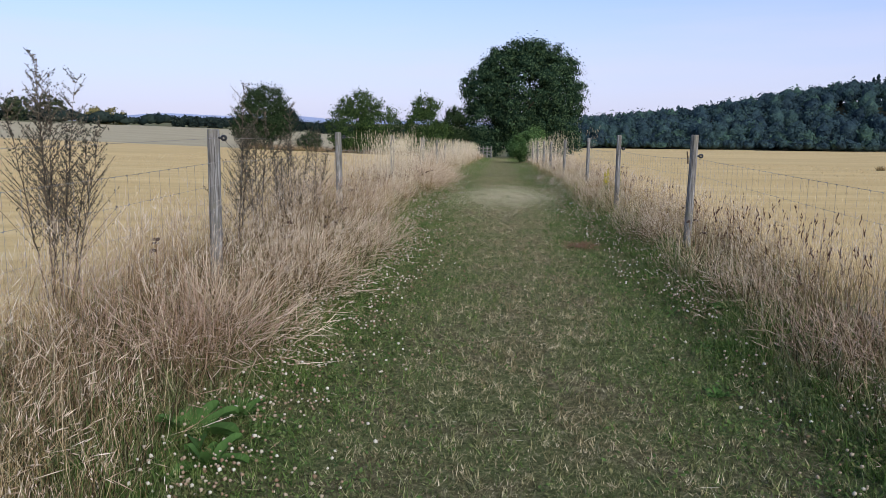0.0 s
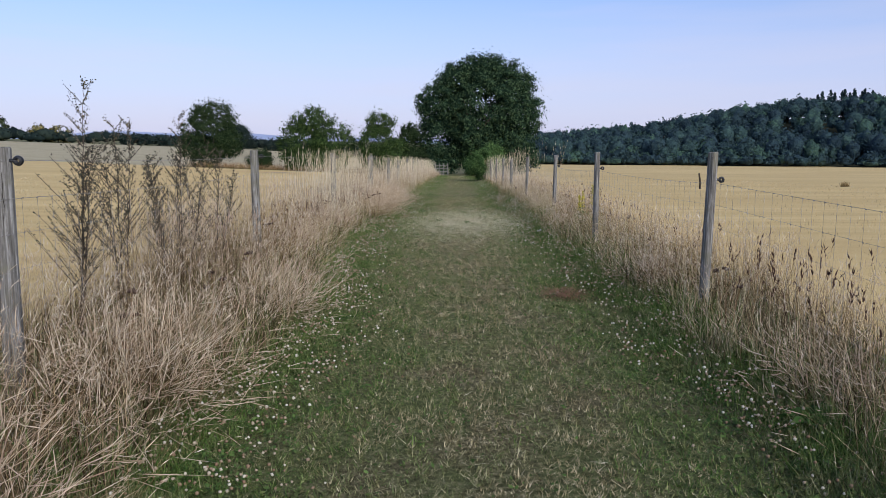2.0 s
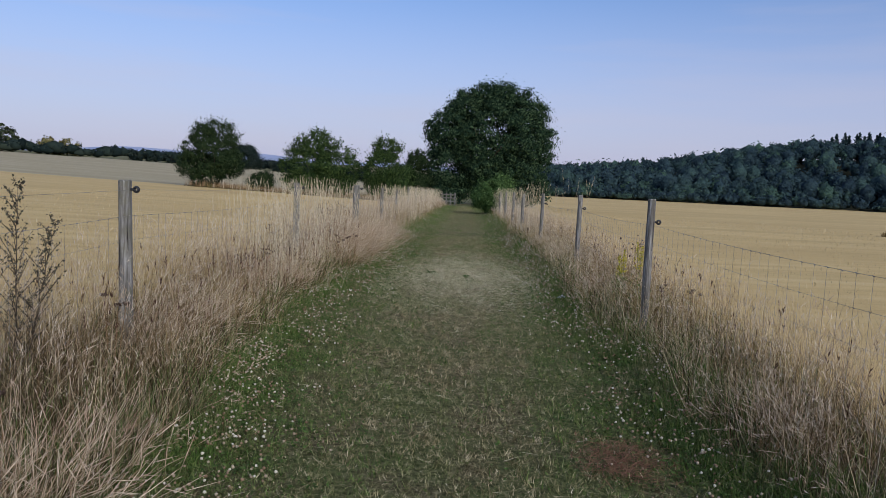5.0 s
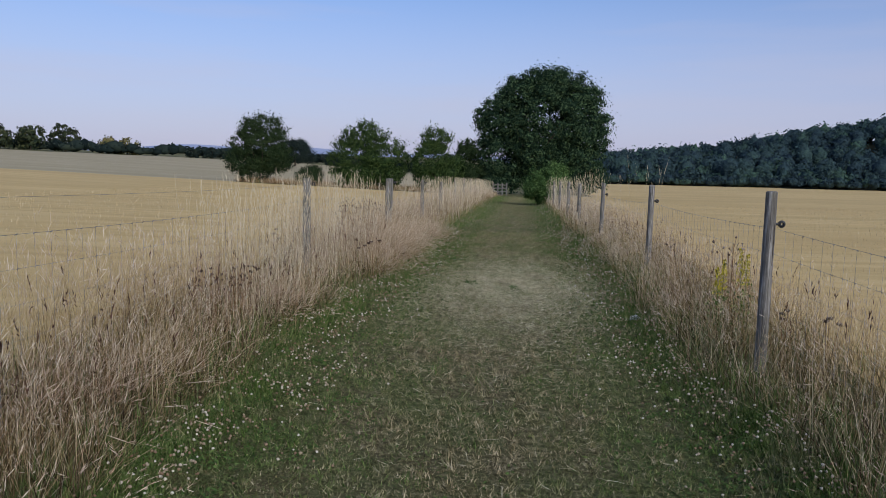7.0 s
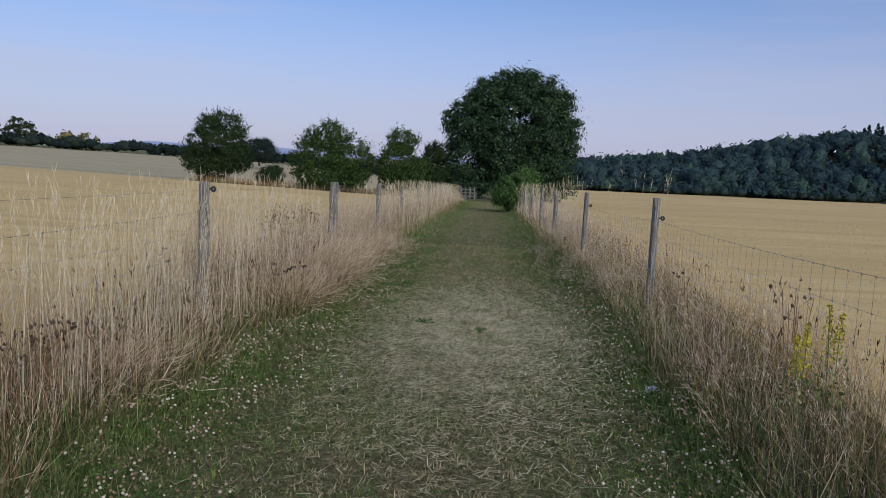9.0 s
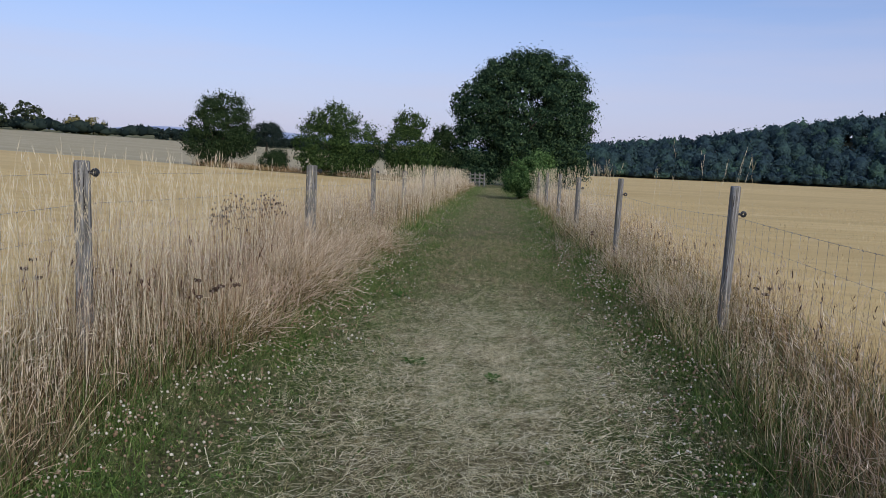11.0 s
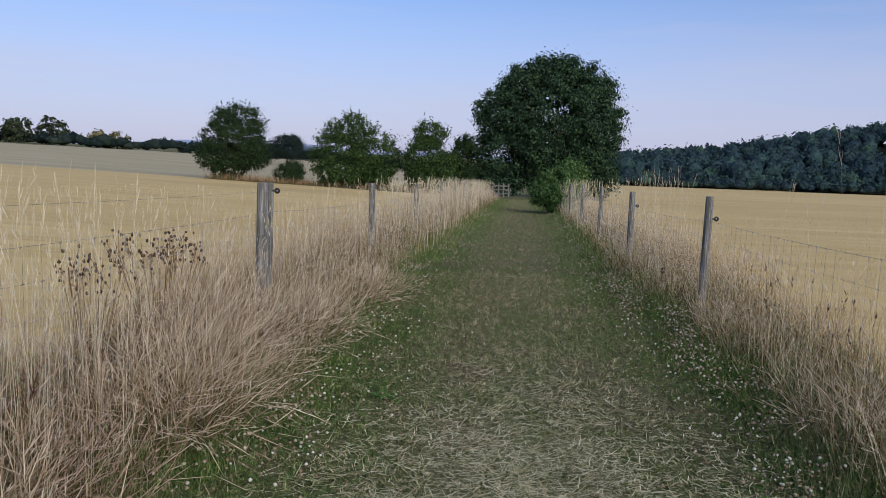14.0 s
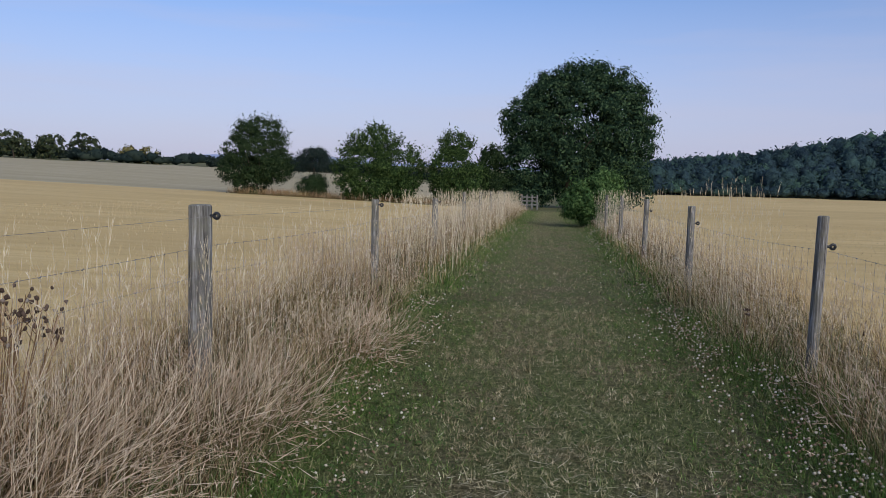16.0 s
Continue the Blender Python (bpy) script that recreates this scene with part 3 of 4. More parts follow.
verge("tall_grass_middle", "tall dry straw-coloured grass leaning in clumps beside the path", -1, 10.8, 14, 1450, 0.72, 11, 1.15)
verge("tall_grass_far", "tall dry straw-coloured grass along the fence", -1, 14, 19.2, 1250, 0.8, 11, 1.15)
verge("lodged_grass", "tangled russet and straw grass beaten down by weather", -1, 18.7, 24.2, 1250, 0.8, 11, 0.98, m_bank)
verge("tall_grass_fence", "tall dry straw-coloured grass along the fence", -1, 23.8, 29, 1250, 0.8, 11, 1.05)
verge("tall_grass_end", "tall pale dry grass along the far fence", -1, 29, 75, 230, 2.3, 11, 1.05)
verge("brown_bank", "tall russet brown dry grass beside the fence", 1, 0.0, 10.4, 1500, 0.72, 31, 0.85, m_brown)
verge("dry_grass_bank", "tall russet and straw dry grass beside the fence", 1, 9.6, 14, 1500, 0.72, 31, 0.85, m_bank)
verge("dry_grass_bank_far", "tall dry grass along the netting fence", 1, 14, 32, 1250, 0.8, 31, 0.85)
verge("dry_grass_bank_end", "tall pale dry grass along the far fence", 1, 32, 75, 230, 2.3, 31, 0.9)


def lodged(x, y, n, reach, toward, seed, mat):
    """A bunch of fine grass beaten down in a fan."""
    g2 = np.random.default_rng(seed)
    n = int(n * 0.7)
    px, py = x + g2.normal(0, 0.17, n), y + g2.normal(0, 0.36, n)
    pos = np.stack([px, py, ground_z(px, py)], -1)
    v, f, al, cen = ribbons(pos, g2.uniform(0.45, 1.0, n) * reach, g2.uniform(0.0014, 0.003, n), np.abs(g2.normal(0.6, 0.38, n)), g2.normal(0.35, 0.6, n), toward + g2.normal(0, 1.25, n), 5)
    bunch = empty("grass_bunch", "bunch of fine brown grass beaten down over the path edge", "grass", "beaten-down grass bunches", "stuff")
    triangles("blades", v, f, mat, bunch, al)
    tip, low = cen[:, -1], cen[:, -3]
    v, f = spindles(low, tip, 0.0016)
    triangles("seed_heads", v, f, m_head, bunch)


for i, (x, y, n, reach, toward) in enumerate(((-1.75, 22.5, 1500, 0.7, -0.5), (-1.75, 20.2, 1500, 0.85, -0.7), (-2.1, 21.3, 1400, 0.9, 0.4), (-1.6, 24.8, 1000, 0.6, -0.2), (-1.8, 18.6, 1000, 0.7, -0.3), (-1.55, 8.6, 1300, 0.65, -0.5), (-1.7, 6.2, 1300, 0.8, -0.6),
                                              (-1.75, 4.4, 1500, 0.8, -0.9), (-2.15, 12.4, 1000, 0.6, -0.3), (-2.15, 15.2, 1000, 0.6, -0.3), (2.2, 6.4, 700, 0.5, 3.6), (2.25, 10.2, 600, 0.5, 3.5), (2.2, 16.3, 600, 0.45, 3.4),
                                              (2.2, 20.8, 700, 0.5, 3.6), (2.2, 23.4, 600, 0.5, 3.4), (2.3, 4.6, 700, 0.5, 3.7))):
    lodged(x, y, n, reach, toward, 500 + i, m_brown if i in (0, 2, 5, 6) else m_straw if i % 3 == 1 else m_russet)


def tall_stalks(name, label, x0, x1, y0, y1, n, h0, h1, wide, stem=None, head=None, plump=1.0):
    x, y = rng.uniform(x0, x1, n), rng.uniform(y0, y1, n)
    pos = np.stack([x, y, ground_z(x, y)], -1)
    v, f, al, cen = ribbons(pos, rng.uniform(h0, h1, n), np.full(n, 0.0022 * wide), np.abs(rng.normal(0.03, 0.07, n)), np.abs(rng.normal(0.12, 0.12, n)),
                            rng.uniform(0, 6.28, n), 5)
    parent = empty(name, label, "grass", kind="stuff")
    triangles("stalks", v, f, stem or m_oat, parent, al)
    low, tip = cen[:, -2], cen[:, -1]
    p, q = [], []
    for k in range(5):
        u = rng.uniform(0, 0.8, (n, 1))
        start = low + (tip - low) * u
        p.append(start)
        q.append(start + (tip - low) * 0.3 + rng.normal(0, 0.010, (n, 3)))
    v, f = spindles(np.concatenate(p), np.concatenate(q), 0.0011 * wide * plump)
    triangles("seed_heads", v, f, head or m_oat, parent)


tall_stalks("oat_grass", "tall pale oat grass stalks standing above the fence", -2.7, -1.9, 14.3, 20.5, 720, 0.9, 1.5, 1.35)
tall_stalks("oat_grass", "tall pale oat grass stalks standing above the fence", -2.9, -1.6, 17, 30, 420, 0.8, 1.35, 1.2)
tall_stalks("oat_grass", "tall pale oat grass stalks standing above the fence", -3.0, -1.5, 30, 70, 1600, 0.9, 1.4, 2.4)
tall_stalks("oat_grass", "tall pale oat grass stalks by the fence posts", 2.1, 2.9, 19.4, 22.8, 16, 1.3, 1.9, 1.2)
tall_stalks("oat_grass", "dense bunch of tall pale oat grass between posts", 1.95, 2.7, 26.6, 30.4, 150, 0.9, 1.7, 1.3)
tall_stalks("oat_grass", "tall pale oat grass stalks by the fence posts", 1.9, 2.9, 31, 60, 700, 0.9, 1.5, 2.2)


tall_stalks("sorrel", "dark brown seeding sorrel stalks among russet grass", 2.05, 3.1, 3.8, 8.5, 130, 0.45, 0.78, 1.2, m_russet, m_sorrel, 3.0)
tall_stalks("sorrel", "dark brown seeding sorrel stalks among dry grass", 2.1, 3.0, 9, 24, 120, 0.45, 0.75, 1.2, m_russet, m_sorrel, 2.6)
tall_stalks("sorrel", "dark brown seeding sorrel stalks among dry grass", -3.0, -1.6, 9.5, 19.5, 160, 0.5, 0.8, 1.2, m_russet, m_sorrel, 2.4)


def mown(name, y0, y1, per_m2, wide):
    """The mown strip: short blades, longer and greener towards the verges."""
    n = int((y1 - y0) * 4.6 * per_m2)
    x, y = rng.uniform(-2.3, 2.3, n), rng.uniform(y0, y1, n)
    near = np.minimum(x - edge_left(y), edge_right(y) - x)
    patch = waves(x, y, 0.7, 91)
    worn = ease(-np.abs(x - 0.25), -0.95, -0.25)
    keep = (near > -0.35) & (rng.random(n) < 1.0 - 0.25 * worn * patch)
    x, y, near, patch, worn = x[keep], y[keep], near[keep], patch[keep], worn[keep]
    n = len(x)
    tuft = waves(x, y, 0.16, 92)
    h = (0.021 + 0.034 * tuft ** 2 + 0.07 * (1 - ease(near, 0.0, 0.7)) ** 2) * rng.uniform(0.5, 1.5, n)
    pos = np.stack([x, y, ground_z(x, y) - 0.004], -1)
    green = rng.random(n) > 0.12 + 0.85 * ease(near, 0.3, 1.3) - 0.30 * ease(waves(x, y, 0.5, 93), 0.55, 0.9)
    for tag_name, sel, mat, lab in (("green_grass", green, m_green, "fresh green grass along the path edges"), ("mown_grass", ~green, m_mown, "short mown grass, dull green and dry")):
        p = pos[sel]
        k = len(p)
        v, f, al, _ = ribbons(p, h[sel] * (1.25 if mat is m_green else 1.0), rng.uniform(0.0022, 0.0072, k) * wide, np.clip(rng.normal(0.95, 0.35, k), 0.05, 1.5) - 0.35 * (h[sel] > 0.07), np.zeros(k),
                              rng.uniform(0, 6.28, k), 1)
        tagged(triangles(tag_name + name, v, f, mat, along=al), lab, "grass", kind="stuff")


mown("", 1.2, 13, 7200, 1.2)
mown("_middle", 13, 28, 5400, 1.3)
mown("_far", 28, 75, 700, 3.4)


def clover(name, y0, y1, n):
    """Round clover heads on thin stems in bands along both edges."""
    y = rng.uniform(y0, y1, n)
    left = rng.random(n) < 0.62 - 0.22 * ease(y, 15, 22)
    x = np.where(left, edge_left(y) + np.abs(rng.normal(0.25, 0.32, n)), edge_right(y) - np.abs(rng.normal(0.15, 0.33, n)))
    keep = rng.random(n) < (0.16 + 0.84 * ease(waves(x, y, 0.5, 55), 0.40, 0.75)) * np.where((x > 0) & (y < 6), 0.45, 1.0)
    x, y = x[keep], y[keep]
    n = len(x)
    h = rng.uniform(0.05, 0.15, n)
    pos = np.stack([x, y, ground_z(x, y) - 0.01], -1)
    parent = empty(name, "white and faded clover heads on thin stems in the grass", "clover", kind="stuff")
    v, f, al, cen = ribbons(pos, h, np.full(n, 0.002), np.abs(rng.normal(0.15, 0.15, n)), np.full(n, 0.15), rng.uniform(0, 6.28, n), 2)
    triangles("stems", v, f, m_stem, parent)
    bm = bmesh.new()
    bmesh.ops.create_uvsphere(bm, u_segments=4, v_segments=3, radius=1)
    bmesh.ops.triangulate(bm, faces=bm.faces[:])
    bm.verts.index_update()
    bv = np.array([q.co[:] for q in bm.verts])
    bf = np.array([[q.index for q in g.verts] for g in bm.faces])
    bm.free()
    r = rng.uniform(0.006, 0.0112, n)
    jit = 1 + rng.normal(0, 0.14, (n, len(bv), 1))
    v = cen[:, -1][:, None, :] + bv[None] * jit * r[:, None, None] * np.array([1, 1, 0.85])
    f = bf[None] + (np.arange(n) * len(bv))[:, None, None]
    triangles("flower_heads", v.reshape(-1, 3), f.reshape(-1, 3), m_clover, parent)


def trefoils(name, y0, y1, n):
    """Small round clover leaves, laid flat in patches along both edges of the strip."""
    y = rng.uniform(y0, y1, n)
    x = np.where(rng.random(n) < 0.55, edge_left(y) + np.abs(rng.normal(0.15, 0.42, n)), edge_right(y) - np.abs(rng.normal(0.1, 0.36, n)))
    x = np.where(rng.random(n) < 0.13, rng.uniform(-1.2, 1.8, n), x)
    keep = rng.random(n) < 0.25 + 0.75 * ease(waves(x, y, 0.33, 57), 0.35, 0.65)
    x, y = x[keep], y[keep]
    near = np.minimum(x - edge_left(y), edge_right(y) - x)
    z = ground_z(x, y) + rng.uniform(0.01, 0.05, len(x)) + 0.05 * (1 - ease(near, 0.0, 0.5)) * rng.random(len(x))
    up = np.stack([rng.normal(0, 0.35, len(x)), rng.normal(0, 0.35, len(x)), np.ones(len(x))], -1)
    v, f = leaves(np.stack([x, y, z], -1), 0.021, up, 0.25)
    tagged(triangles(name, v, f, m_trefoil), "low green clover leaves matted along the path edges", "clover", kind="stuff")


trefoils("clover_leaves", 1.5, 13, 56000)
trefoils("clover_leaves_far", 13, 29, 52000)
clover("clover", 1.5, 28, 15500)
clover("clover", 28, 50, 2200)


def litter(name, label, x0, x1, y0, y1, n, mat=None):
    """Cut stalks lying flat on the strip."""
    cx, cy, sx, sy = (x0 + x1) / 2, (y0 + y1) / 2, (x1 - x0) / 2, (y1 - y0) / 2
    x, y = cx + rng.normal(0, 0.5, n) * sx, cy + rng.normal(0, 0.55, n) * sy
    on = (np.abs(x - cx) < sx) & (rng.random(n) < 0.45 + 0.55 * waves(x, y, 0.6, 71))
    x, y = x[on], y[on]
    n = len(x)
    pos = np.stack([x, y, ground_z(x, y) + rng.uniform(0.015, 0.055, n)], -1)
    v, f, al, _ = ribbons(pos, rng.uniform(0.03, 0.14, n), rng.uniform(0.0022, 0.005, n), rng.normal(1.52, 0.12, n), rng.normal(0.0, 0.25, n), rng.normal(0, 1.1, n), 2, 0.7)
    tagged(triangles(name, v, f, mat or m_litter, along=al), label, "straw", kind="stuff")


litter("cut_straw", "pale cut straw scattered over the mown path", -1.2, 1.7, 15.0, 21.4, 52000)
litter("loose_straw", "a few loose straws on the mown path", -1.3, 1.7, 2, 27, 2600)


def stubble(name, label, side, y0, y1, n, x0, x1, h):
    u = rng.random(n) ** 1.6
    x, y = side * (x0 + (x1 - x0) * u), rng.uniform(y0, y1, n)
    y = np.round(y / 0.16) * 0.16 + rng.normal(0, 0.025, n)
    pos = np.stack([x, y, ground_z(x, y) - 0.01], -1)
    v, f, al, _ = ribbons(pos, rng.uniform(0.5, 1.2, n) * h, 0.006 * (1 + 3 * u), np.abs(rng.normal(0.15, 0.2, n)), np.abs(rng.normal(0.2, 0.3, n)), rng.uniform(0, 6.28, n), 2)
    tagged(triangles(name, v, f, m_stubble, along=al), label, "stubble", kind="stuff")


stubble("stubble", "golden cut stubble in rows beyond the fence", -1, 2, 60, 13000, 2.9, 22, 0.10)
stubble("stubble_rows", "golden cut stubble in rows beyond the fence", 1, 3, 60, 13000, 2.9, 22, 0.10)


# ---- trees ----
def limb_tree(tree, trunk_h, trunk_r, limbs, reach, rise, seed):
    r = random.Random(seed)
    bm = bmesh.new()
    prev, pr = Vector((0, 0, -0.4)), trunk_r * 1.35
    for i in range(5):
        q = Vector((r.uniform(-0.1, 0.1) * trunk_r * 4, r.uniform(-0.1, 0.1) * trunk_r * 4, trunk_h * (i + 1) / 5))
        rad = trunk_r * (1 - 0.12 * i)
        tube(bm, prev, q, pr, rad, 9)
        prev, pr = q, rad
    part("trunk", bm, m_bark, tree)
    for i in range(limbs):
        a = 2 * math.pi * (i + r.random() * 0.6) / limbs
        bm = bmesh.new()
        p = Vector((0, 0, trunk_h * r.uniform(0.55, 1.0)))
        rad = trunk_r * r.uniform(0.35, 0.55)
        d = Vector((math.cos(a), math.sin(a), r.uniform(0.4, 1.2)))
        for s in range(4):
            q = p + Vector((d.x * reach, d.y * reach, d.z * rise)) * 0.25
            tube(bm, p, q, rad, rad * 0.7, 6)
            if s:
                tw = q + Vector((r.uniform(-1, 1) * reach, r.uniform(-1, 1) * reach, r.uniform(0.2, 1) * rise)) * 0.22
                tube(bm, q, tw, rad * 0.5, rad * 0.2, 5)
            p, rad = q, rad * 0.7
            d += Vector((r.uniform(-0.3, 0.3), r.uniform(-0.3, 0.3), 0.15))
        part("limb", bm, m_bark, tree)


def crown_points(lobes, clumps, per, clump_r, hollow=0.55, seed=0, flat=0.75):
    """Leaf places: clumps near the skins of the lobes (x, y, z, rx, ry, rz)."""
    g = np.random.default_rng(seed)
    vol = np.array([(l[3] * l[4] * l[5]) ** 0.67 for l in lobes])
    pick = g.choice(len(lobes), clumps, p=vol / vol.sum())
    L = np.array(lobes)[pick]
    d = g.normal(size=(clumps, 3))
    d /= np.linalg.norm(d, axis=1, keepdims=True)
    rad = g.uniform(hollow, 1.0, (clumps, 1)) ** 0.6 * g.uniform(0.9, 1.05, (clumps, 1))
    c = L[:, :3] + d * rad * L[:, 3:]
    size = clump_r * g.uniform(0.55, 1.35, (clumps, 1, 1))
    off = g.normal(size=(clumps, per, 3)) * size * np.array([1, 1, flat]) * 0.6
    out = off / (np.linalg.norm(off, axis=2, keepdims=True) + 1e-6) + d[:, None, :] * 0.7 + np.array([0, 0, 0.25])
    return (c[:, None, :] + off).reshape(-1, 3), out.reshape(-1, 3)


def twigs(points, n, length, seed):
    """Fine shoots that stick out of a crown's outline, with leaves on them."""
    g = np.random.default_rng(seed)
    mid = points.mean(0)
    top = points[g.choice(len(points), n)]
    d = top - mid
    d /= np.linalg.norm(d, axis=1, keepdims=True) + 1e-6
    d[:, 2] = np.abs(d[:, 2]) + 0.35
    steps = np.linspace(0.0, 1, 8)
    return np.concatenate([top + d * length * s * g.uniform(0.5, 1.2, (n, 1)) + g.normal(0, 0.03, (n, 3)) for s in steps])


def tree(name, label, x, y, z, lobes, clumps, per, clump_r, leaf, mat, trunk, limbs, seed, shoots=0, shoot_len=0.6, hollow=0.55, category="tree", group=""):
    t = empty(name, label, category, group)
    t.location = (x, y, z)
    limb_tree(t, trunk[0], trunk[1], limbs, max(l[3] for l in lobes) * 0.55, max(l[2] + l[5] for l in lobes) * 0.3, seed)
    pts, out = crown_points(lobes, clumps, per, clump_r, hollow, seed)
    pts, out = pts[pts[:, 2] > 0.1], out[pts[:, 2] > 0.1]
    if shoots:
        more = twigs(pts, shoots, shoot_len, seed)
        pts, out = np.concatenate([pts, more]), np.concatenate([out, rng.normal(size=more.shape)])
    v, f = leaves(pts, leaf, out)
    c = triangles("crown", v, f, mat, t)
    c["kind"] = "stuff"
    return t


tree("oak_tree", "large dark green broadleaf tree with a dense domed crown", 2.2, 92, -2.4,
     [(1.5, 0, 7.9, 6.3, 5.6, 5.9), (4.9, 0, 7.0, 3.4, 4, 3.9), (5.2, 0, 3.6, 2.8, 3, 3.3), (-3.7, 0, 8.0, 3.1, 4, 3.2), (-3.8, 0, 4.2, 3.0, 3.4, 3.2), (-1.6, 0, 10.8, 2.9, 3.6, 2.6),
      (4.1, 0, 10.5, 3.2, 3.6, 2.8), (1.3, 0, 12.0, 3.6, 3.6, 2.0), (-3.8, 0, 1.6, 2.6, 3, 1.7), (5.6, 1, 1.5, 2.5, 3, 1.8), (1.0, 2.5, 2.4, 3.8, 2, 2.0), (0.2, 0, 5.0, 3.4, 4, 2.8)],
     1850, 60, 0.60, 0.225, m_oakleaf, (5.0, 0.42), 9, 5, 40, 0.3, 0.42)
tree("hawthorn", "low dark thorn tree leaning against the large tree", -4.9, 91, -2.35,
     [(0, 0, 3.4, 1.7, 1.8, 2.3), (0.5, 0, 1.6, 1.9, 2, 1.7), (-0.3, 0, 4.8, 1.1, 1.2, 1.2)], 230, 48, 0.42, 0.17, m_darkbush, (1.6, 0.12), 5, 17, 60, 0.5, 0.5)
tree("hawthorn", "round dark green thorn tree standing alone at the field edge", -27.7, 88, -1.75,
     [(0, 0, 3.9, 3.4, 3.0, 2.7), (-1.7, 0, 2.4, 2.1, 2, 1.9), (1.7, 0, 2.8, 2.0, 2, 1.7), (0.2, 0, 5.8, 2.7, 2.4, 1.8), (-0.5, 0, 1.3, 2.0, 2, 1.4)],
     560, 48, 0.44, 0.17, m_darkbush, (2.0, 0.16), 6, 15, 210, 0.6, 0.5)
tree("hawthorn", "broad bright green thorn bush in a hedge gap", -15.6, 88, -2.0,
     [(-1.4, 0, 3.0, 3.2, 2.6, 2.8), (1.9, 0, 3.1, 2.8, 2.6, 2.5), (-0.4, 0, 5.4, 2.6, 2, 1.7), (-1.0, 0, 1.4, 3.4, 2.4, 1.6), (1.6, 0, 1.5, 2.2, 2.4, 1.6)],
     700, 48, 0.44, 0.17, m_bushleaf, (1.6, 0.14), 7, 25, 210, 0.6, 0.5)
tree("hawthorn", "upright green thorn bush beside the large tree", -8.5, 88.5, -2.1,
     [(-0.3, 0, 3.2, 2.3, 2.2, 2.4), (0.1, 0, 5.4, 1.6, 1.5, 1.5), (0.2, 0, 1.4, 2.5, 2, 1.5), (1.6, 0.6, 2.2, 1.7, 1.5, 1.9)],
     460, 48, 0.42, 0.17, m_bushleaf, (1.6, 0.12), 6, 35, 190, 0.65, 0.5)
tree("small_bush", "low dark bush at the field edge", -22.3, 88.5, -1.95,
     [(0, 0, 1.1, 1.7, 1.5, 1.1), (0.5, 0, 1.6, 1.0, 1, 0.8)], 170, 60, 0.30, 0.11, m_darkbush, (0.6, 0.07), 4, 45, 20, 0.4, category="bush")
tree("elder_bush", "leafy green bush leaning over the path fence", 1.95, 49, -1.05,
     [(0, 0, 1.25, 1.15, 1.1, 0.95), (0.5, 0.3, 1.8, 0.7, 0.8, 0.65), (-0.5, 0, 1.0, 0.75, 0.8, 0.7), (0.2, 0, 0.55, 0.75, 0.8, 0.5)], 420, 60, 0.2, 0.085, m_elder, (0.7, 0.05), 6, 55, 60, 0.5, category="bush")
tree("field_tree", "dark round tree far off in the fields", -57.4, 200, -1.2,
     [(0, 0, 3.6, 4.6, 4, 3.0), (-3.4, 0, 2.4, 2.6, 3, 2.2), (3.2, 0, 2.2, 2.4, 3, 2.2), (0.8, 0, 5.2, 2.6, 3, 1.4)], 260, 50, 0.8, 0.30, m_hedge, (2.0, 0.25), 5, 65)


def hedge_bottom(n):
    """Rough brown grass and dead stalks under the bushes, along the far edge of the golden field."""
    x = rng.uniform(-30, -3.2, n)
    y = 88.2 + 0.02 * x + rng.normal(0, 0.9, n)
    pos = np.stack([x, y, ground_z(x, y) - 0.02], -1)
    v, f, al, _ = ribbons(pos, rng.uniform(0.25, 0.95, n), np.full(n, 0.03), np.abs(rng.normal(0.2, 0.2, n)), np.abs(rng.normal(0.2, 0.2, n)), rng.uniform(0, 6.28, n), 2)
    tagged(triangles("rough_grass", v, f, m_bank, along=al), "rough brown grass under the bushes at the field edge", "grass", kind="stuff")


hedge_bottom(7000)


def far_ridge():
    bm = bmesh.new()
    rows = []
    for i in range(61):
        x = -2600 + 3000 * i / 60
        h = 17 + 9 * math.sin(i * 0.21 + 1) + 4 * math.sin(i * 0.7)
        rows.append([bm.verts.new((x, 2500 + dy, z)) for dy, z in ((-250, -30), (0, h), (250, -30))])
    for p, q in zip(rows, rows[1:]):
        for k in range(2):
            bm.faces.new((p[k], q[k], q[k + 1], p[k + 1]))
    tagged(part("backdrop", bm, m_ridge), "low hills on the horizon, painted pale haze blue", "hills", kind="structure")


far_ridge()


def along_line(name, label, places, mat, leaf, clumps, per, seed, category="tree", group=""):
    for i, (x, y, w, h) in enumerate(places):
        z = float(ground_z(x, y))
        lobes = [(0, 0, h * 0.60, w * 0.5, w * 0.45, h * 0.40), (-w * 0.28, 0, h * 0.36, w * 0.34, w * 0.3, h * 0.36), (w * 0.28, 0, h * 0.34, w * 0.34, w * 0.3, h * 0.34)]
        tree(name, label, x, y, z - 0.2, lobes, clumps, per, w * 0.10, leaf, mat, (h * 0.4, w * 0.03), 4, seed + i, group=group, category=category)


